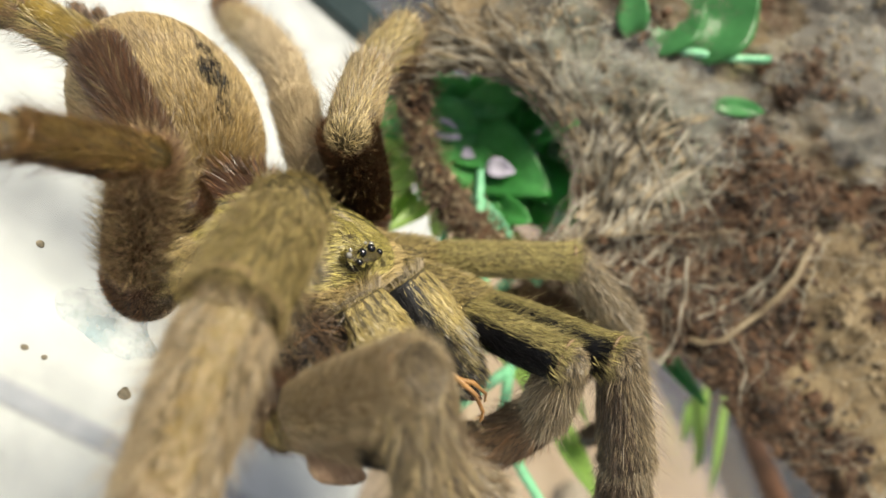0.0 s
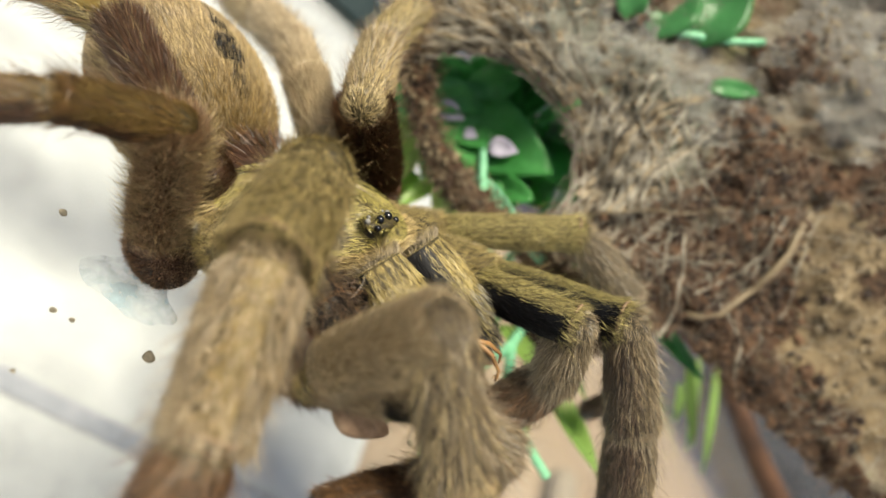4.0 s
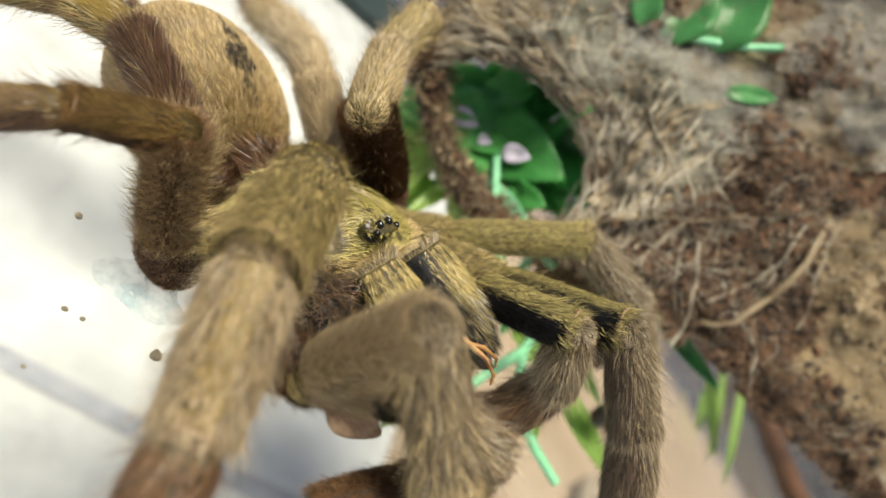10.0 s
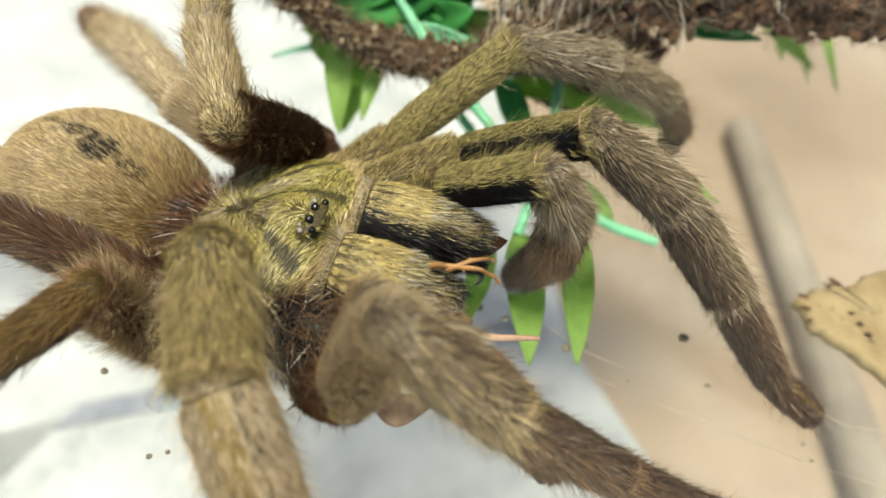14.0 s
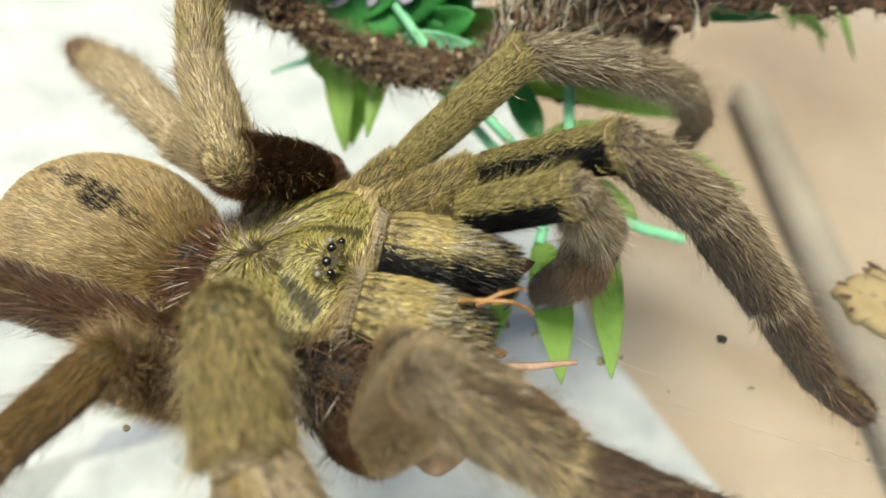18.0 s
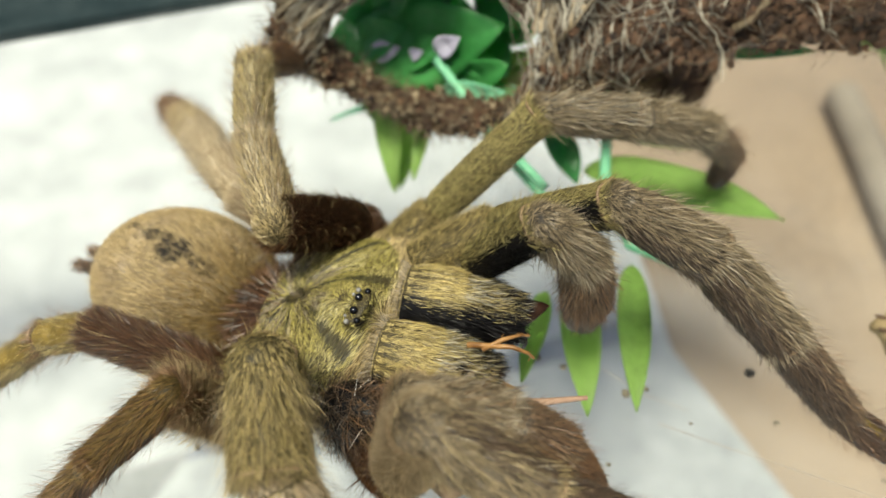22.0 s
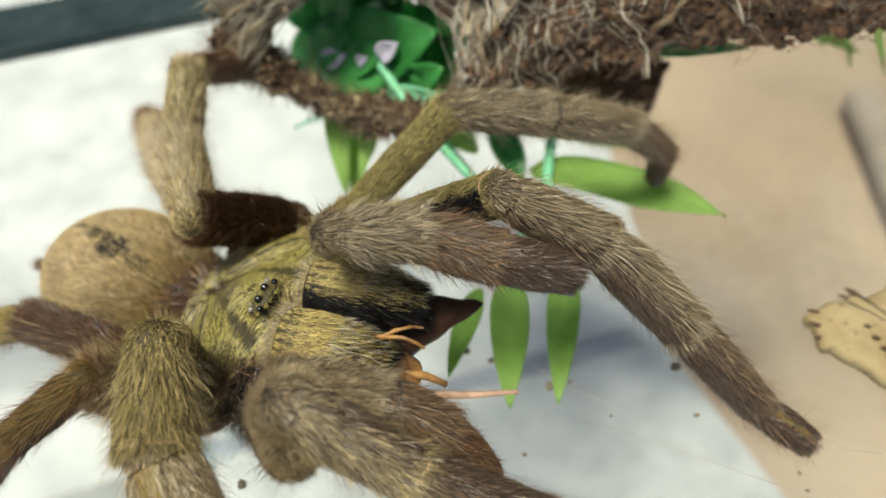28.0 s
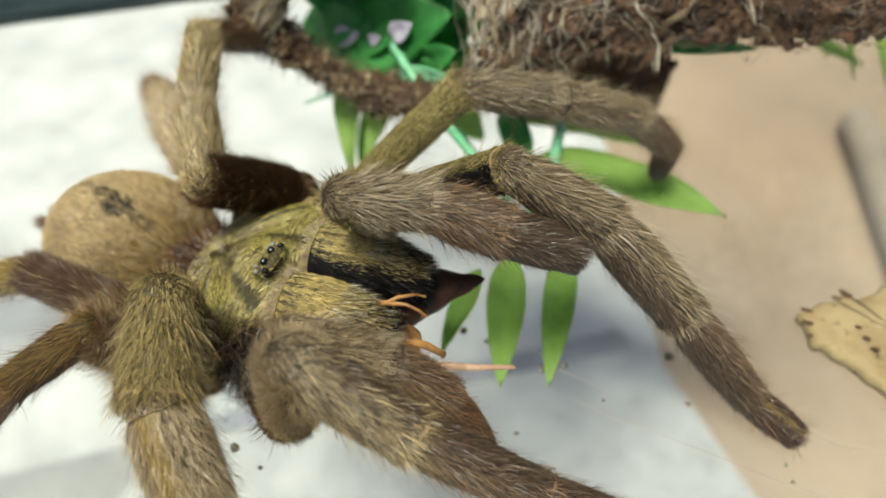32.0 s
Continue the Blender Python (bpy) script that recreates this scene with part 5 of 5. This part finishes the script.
for base, tip, w in (((-6.5, 42.2, 20.5), (-2.6, 42.2, 23.6), 3.0), ((-17, 41.8, 17.6), (-12.2, 41.8, 19.6), 3.0), ((-11.0, 42.5, 18.4), (-8.8, 42.5, 19.6), 1.8)):
    part("petal", leaf_mesh(base, tip, w, 0.4, M_PETAL, (0, -1, 0.3)), plant2, "pale lilac petal")
part("stem", stick_mesh(((-16, 48, 13), (0, 46.5, 13.5), (12, 46, 16)), 0.9, 0.8, M_STEM), plant2, "mint green stem")
part("stem", stick_mesh(((6, 62, 0), (2, 63, 20), (-4, 62, 36)), 1.0, 0.8, M_STEM), plant2, "mint green stem")

plant3 = thing("plastic_plant", "green plastic leaves poking out through the bark", "plant")
for x0, z0, x1, z1, w in ((-6.5, 47.5, -12.5, 58.5, 9.0), (-3.0, 51.0, -7.5, 64.0, 9.5), (3.5, 49.0, 8.0, 54.0, 2.8), (-9.5, 46.5, -15.5, 52.0, 4.5)):
    part("leaf", leaf_mesh((x0, bark_front(x0, z0) - 0.6, z0), (x1, bark_front(x1, z1) - 2.2, z1), w, 0.5, M_LEAF_DARK, (0.15, -0.9, 0.4)), plant3)
for base, tip, w in (((24, 56, 22), (40, 64, 21), 3.5), ((40, 92, 66), (50, 100, 78), 6), ((46, 92, 64), (60, 98, 70), 6), ((34, 88, 62), (44, 93, 73), 5)):
    part("leaf", leaf_mesh(base, tip, 0.8 * w, 0.4, M_LEAF_DARK, (0.2, -1, 0.5)), plant3)
part("stem", stick_mesh([(x, bark_front(x, z) - 1.6, z) for x, z in ((-5, 50.5), (-3, 52.5), (-0.5, 55.5), (2.5, 59))], 0.7, 0.6, M_STEM), plant3, "mint green stem")

grass = thing("plastic_grass", "thin green plastic blades standing beside the bark", "plant")
for base, tip in (((37.5, 86, 15.4), (53.8, 104, 0.9)), ((40, 140, 5), (53.2, 98, 0.9)), ((45, 140, 7), (58.6, 98, 0.9)), ((42, 118, 3), (47.5, 103, 0.9))):
    part("leaf", leaf_mesh(base, tip, 2.2, 0.5, M_LEAF, (0.3, -1, 0.3)), grass)

M_WING = surface("amber wing", (0.42, 0.29, 0.19), (0.62, 0.46, 0.33), 300, 0.25, trans=0.55)
part("wing", leaf_mesh(*WING_AT, 3.2, 0.9, M_WING, (0.2, -0.9, 0.3)), prey, "amber translucent wing")

# ---- loose things on the floor ----
M_ROOT = surface("dark root", (0.04, 0.0176, 0.0096), (0.104, 0.048, 0.0256), 90, 0.8, fine=700, bumps=0.7)
floor_root = []
for k in range(24):
    s = k / 23
    p = Vector((46 + 46 * s, 163 - 52 * s, 3.2))
    floor_root.append(p + Vector((1.6 * noise.noise(p * 0.12), 1.6 * noise.noise(p * 0.12 + Vector((9, 0, 0))), 0.5 * noise.noise(p * 0.2))))
thing("root", "dark reddish-brown root lying on the clear floor", "root", stick_mesh(floor_root, 2.5, 3.2, M_ROOT, 90))

M_STICK = surface("pale stick", (0.25, 0.21, 0.165), (0.31, 0.262, 0.205), 25, 0.8, fine=200)
M_CHIP, nt, bs = nodes_of("bark chip")
chip_col = mixed(nt, noise_fac(nt, 130, 4), (0.24, 0.175, 0.085), (0.36, 0.285, 0.155))
chip_col = mixed(nt, noise_fac(nt, 420, 5, 0.7, 0.58, 0.66), chip_col, (0.07, 0.04, 0.02))
nt.links.new(chip_col, bs.inputs["Base Color"])
bs.inputs["Roughness"].default_value = 0.8
bump(nt, bs, noise_fac(nt, 600, 5, 0.7, 0.2, 0.8), 0.6, 0.0005)
M_CRUMB = surface("crumb", (0.09, 0.08, 0.06), (0.30, 0.26, 0.19), 600, 0.8)
tz = BASE - 1.2 + 8.4
thing("stick", "pale grey-brown stick lying on the table below the clear floor", "stick", stick_mesh([(64, 285, tz), (74, 262, tz), (84, 239, tz), (95, 213, tz), (110, 178, tz), (130, 132, tz), (150, 85, tz)], 7.8, 8.4, M_STICK))


def make_chip():
    r = random.Random(4)
    ring = [(57.8, 38.6), (59.5, 42), (61.5, 43), (62.0, 45.2), (63.2, 44), (66, 49), (71, 55), (80, 52), (84, 40), (78, 28), (71.5, 31.5), (66, 34), (63.5, 34.5), (61.6, 35.2), (60.4, 34.6), (59.6, 36.8)]
    pts = []
    for (x0, y0), (x1, y1) in zip(ring, ring[1:] + ring[:1]):
        for k in range(4):
            s = k / 4
            pts.append((x0 + (x1 - x0) * s + r.gauss(0, 0.13), y0 + (y1 - y0) * s + r.gauss(0, 0.13)))
    cx, cy = 69, 41
    vs, n = [], len(pts)
    for shrink, zt in ((1.0, 0.3), (1.01, 1.2), (0.975, 1.9), (0.9, 2.1), (0.6, 2.3), (0.3, 2.4)):
        for x, y in pts:
            px, py = cx + (x - cx) * shrink, cy + (y - cy) * shrink
            vs.append((px * MM, py * MM, (zt + (0.4 if shrink > 0.9 else 0.12) * noise.noise(Vector((px, py, zt)) * 0.5)) * MM))
    vs.append((cx * MM, cy * MM, 2.45 * MM))
    vs.append((cx * MM, cy * MM, 0.1 * MM))
    t = list(grid_tris(6, n))
    t += [(5 * n + j, 5 * n + (j + 1) % n, 6 * n) for j in range(n)] + [((j + 1) % n, j, 6 * n + 1) for j in range(n)]
    b = Build()
    b.add(np.array(vs), np.array(t), M_CHIP)
    return b.mesh("bark_chip", True)


chip = thing("bark_chip", "flat tan bark chip with torn edges on the floor", "bark chip")
part("chip_body", make_chip(), chip)
r_ = random.Random(8)
ico_v, ico_t = grit_shape()
for x, y, z, s in ((58.6, 39.5, 2.0, 0.9), (59.2, 37.6, 2.0, 0.8), (60.0, 36.0, 1.7, 0.7), (62.0, 44.6, 2.2, 0.9), (61.2, 43.4, 2.2, 0.6), (64.5, 39.5, 2.7, 0.45), (65.6, 38.2, 2.8, 0.5), (66.8, 37.0, 2.8, 0.55)):
    b = Build()
    rad = np.array([r_.uniform(0.6, 1.3) for _ in range(12)])[:, None]
    b.add(ico_v * rad * 0.7 * s * np.array([1.6, 0.8, 0.35]) * MM + np.array((x, y, z)) * MM, ico_t, M_GRIT)
    part("bark_flake", b.mesh("bark_flake", False), chip, "dark brown flake")

CRUMBS = ((-7.4, -14.4, 0.45), (2.9, -19.1, 0.35), (4.0, -17.9, 0.3), (8.8, -12.7, 0.7), (7.7, -24.0, 0.25), (46.2, 25.0, 0.75), (33.9, 15.4, 0.65), (26.7, 32.0, 0.6), (25.8, 15.3, 0.5), (50.4, 19.8, 0.4), (41.8, 15.2, 0.25),
          (35.8, 17.1, 0.4), (22.4, 15.1, 0.6), (35.1, 6.0, 0.3), (62.0, 18.2, 0.3), (63.2, 16.6, 0.3), (12.8, -12.9, 0.35))
for x, y, r in CRUMBS:
    bm = bmesh.new()
    bmesh.ops.create_icosphere(bm, subdivisions=2, radius=0.85 * r * MM)
    for vv in bm.verts:
        vv.co *= 1 + 0.45 * noise.noise(vv.co * 1800 + Vector((x, y, 0)))
        vv.co.z *= 0.6
    low = min(vv.co.z for vv in bm.verts)
    me = bpy.data.meshes.new("crumb")
    bm.to_mesh(me)
    bm.free()
    me.materials.append(M_CRUMB)
    o = thing("crumb", "small dark crumb of soil on the clear floor", "crumb", me, "crumbs on the floor")
    o.location = (x * MM, y * MM, -low)
    o.rotation_euler = (0, 0, x)


M_SMUDGE, nt, bs = nodes_of("silk smudge")
bs.inputs["Base Color"].default_value = (0.23, 0.36, 0.42, 1)
bs.inputs["Roughness"].default_value = 0.7
trs = nt.nodes.new("ShaderNodeBsdfTransparent")
mxs = nt.nodes.new("ShaderNodeMixShader")
nt.links.new(noise_fac(nt, 170, 5, 0.65, 0.36, 0.74), mxs.inputs[0])
nt.links.new(trs.outputs[0], mxs.inputs[1])
nt.links.new(bs.outputs[0], mxs.inputs[2])
nt.links.new(mxs.outputs[0], nt.nodes["Material Output"].inputs[0])
b = Build()
ring = [(0.0, 0.0)] + [((4.6 + 1.8 * noise.noise(Vector((math.cos(a), math.sin(a), 2.0)) * 1.7)) * math.cos(a), (3.4 + 1.4 * noise.noise(Vector((math.cos(a), math.sin(a), 5.0)) * 1.7)) * math.sin(a)) for a in np.linspace(0, 2 * math.pi, 40, endpoint=False)]
sv = np.array([((x + 1.2) * MM, (y + 0.3 * x - 11.0) * MM, 0.05 * MM) for x, y in ring])
st = np.array([(0, 1 + k, 1 + (k + 1) % 40) for k in range(40)])
b.add(sv, st, M_SMUDGE)
thing("silk_patch", "faint bluish patch of silk on the clear floor", "silk", b.mesh("silk_patch"))
M_SCRATCH = surface("scratch", (0.30, 0.26, 0.21), (0.38, 0.33, 0.27), 300, 0.6)
for pts in (((38.5, 13.5, 0.05), (46, 14.2, 0.05), (54, 15.2, 0.05), (62, 16.0, 0.05), (70, 17.5, 0.05)), ((60, 24.5, 0.05), (66, 23.5, 0.05), (71, 25.5, 0.05)), ((30, 17.5, 0.05), (36, 16.4, 0.05), (41, 16.8, 0.05))):
    thing("scratch", "thin brown hairline scratch in the clear floor", "scratch", stick_mesh(pts, 0.05, 0.04, M_SCRATCH), "scratches on the floor")


# ---- movement ----
def motions():
    fold = ((25.5, 10.5, 27.0), (28.8, 14.2, 20.4), (28.4, 15.0, 13.2), (24.8, 17.5, 5.0))
    half = ((23.2, 9.5, 30.2), (26.7, 12.8, 24.1), (27.3, 14.0, 16.8), (26.3, 17.7, 8.0))
    out = ((17.4, 3.0, 30.9), (23.0, 7.4, 29.2), (29.2, 10.2, 26.8), (36.6, 15.8, 21.8))
    wave = ((16.8, 4.6, 30.8), (23.2, 8.4, 29.6), (29.4, 11.4, 27.0), (37.0, 17.2, 20.8))
    left = [(0, fold), (19.9, fold), (20.6, half), (23.9, half), (24.4, out), (24.9, wave), (25.4, out), (28.0, out), (32.0, out)]
    for ob, rows in palp_rows(0, left):
        walk(ob, rows)
    tuck = ((25.7, -8.0, 21.3), (32.0, -3.4, 20.9), (31.1, -4.9, 13.6), (28.4, -12.2, 9.8))
    reach = ((19.9, -8.2, 24.2), (27.1, -5.4, 22.5), (31.3, -3.1, 16.6), (34.9, -1.8, 8.7))
    along = ((19.9, -8.4, 24.0), (27.0, -6.6, 20.8), (32.0, -5.6, 15.4), (37.5, -4.2, 8.8))
    right = [(0, tuck), (12.1, tuck), (13.5, along), (19.9, along), (20.7, reach), (32.0, reach)]
    for ob, rows in palp_rows(1, right):
        walk(ob, rows)
    for ob in PREY_LEGS:
        walk(ob, [(0, pose(3.0 * MM, 1.2 * MM, 0)), (19.8, pose(3.0 * MM, 1.2 * MM, 0)), (23.8, pose(1.6 * MM, 0.6 * MM, 0)), (24.6, pose(0, 0, 0)), (32.0, pose(0, 0, 0))])
    sway = [(0, 0.0), (14.5, 0.0), (20.0, 1.0), (20.4, -1.0), (22.0, 0.0), (24.0, 0.5), (24.5, 2.0), (26.5, 1.0), (28.5, -0.5), (29.0, 0.0), (29.5, 1.0), (30.0, 2.6), (30.5, 2.2), (31.0, -1.2), (31.5, 0.0), (32.0, 0.8)]
    hub = Matrix.Translation(V(26, 34, 3))
    walk(plant, [(t, hub @ pose(0, 0, 0, 0, 0, -a) @ hub.inverted()) for t, a in sway])
    held, low = pose(-2.4 * MM, -2.4 * MM, 2.2 * MM), pose(0, 0, 0)
    chew = [(t, pose(0.25 * MM * math.sin(2.1 * t), 0.3 * MM * math.sin(1.7 * t), 0.2 * MM * math.sin(2.6 * t))) for t in (25.5, 26.5, 27.5, 28.5, 29.5, 30.5)]
    walk(prey, [(0, held), (19.8, held), (20.8, pose(-2.4 * MM, -2.0 * MM, 1.8 * MM)), (23.8, pose(-2.0 * MM, -1.6 * MM, 1.5 * MM)), (24.6, low)] + chew + [(32.0, low)])


motions()
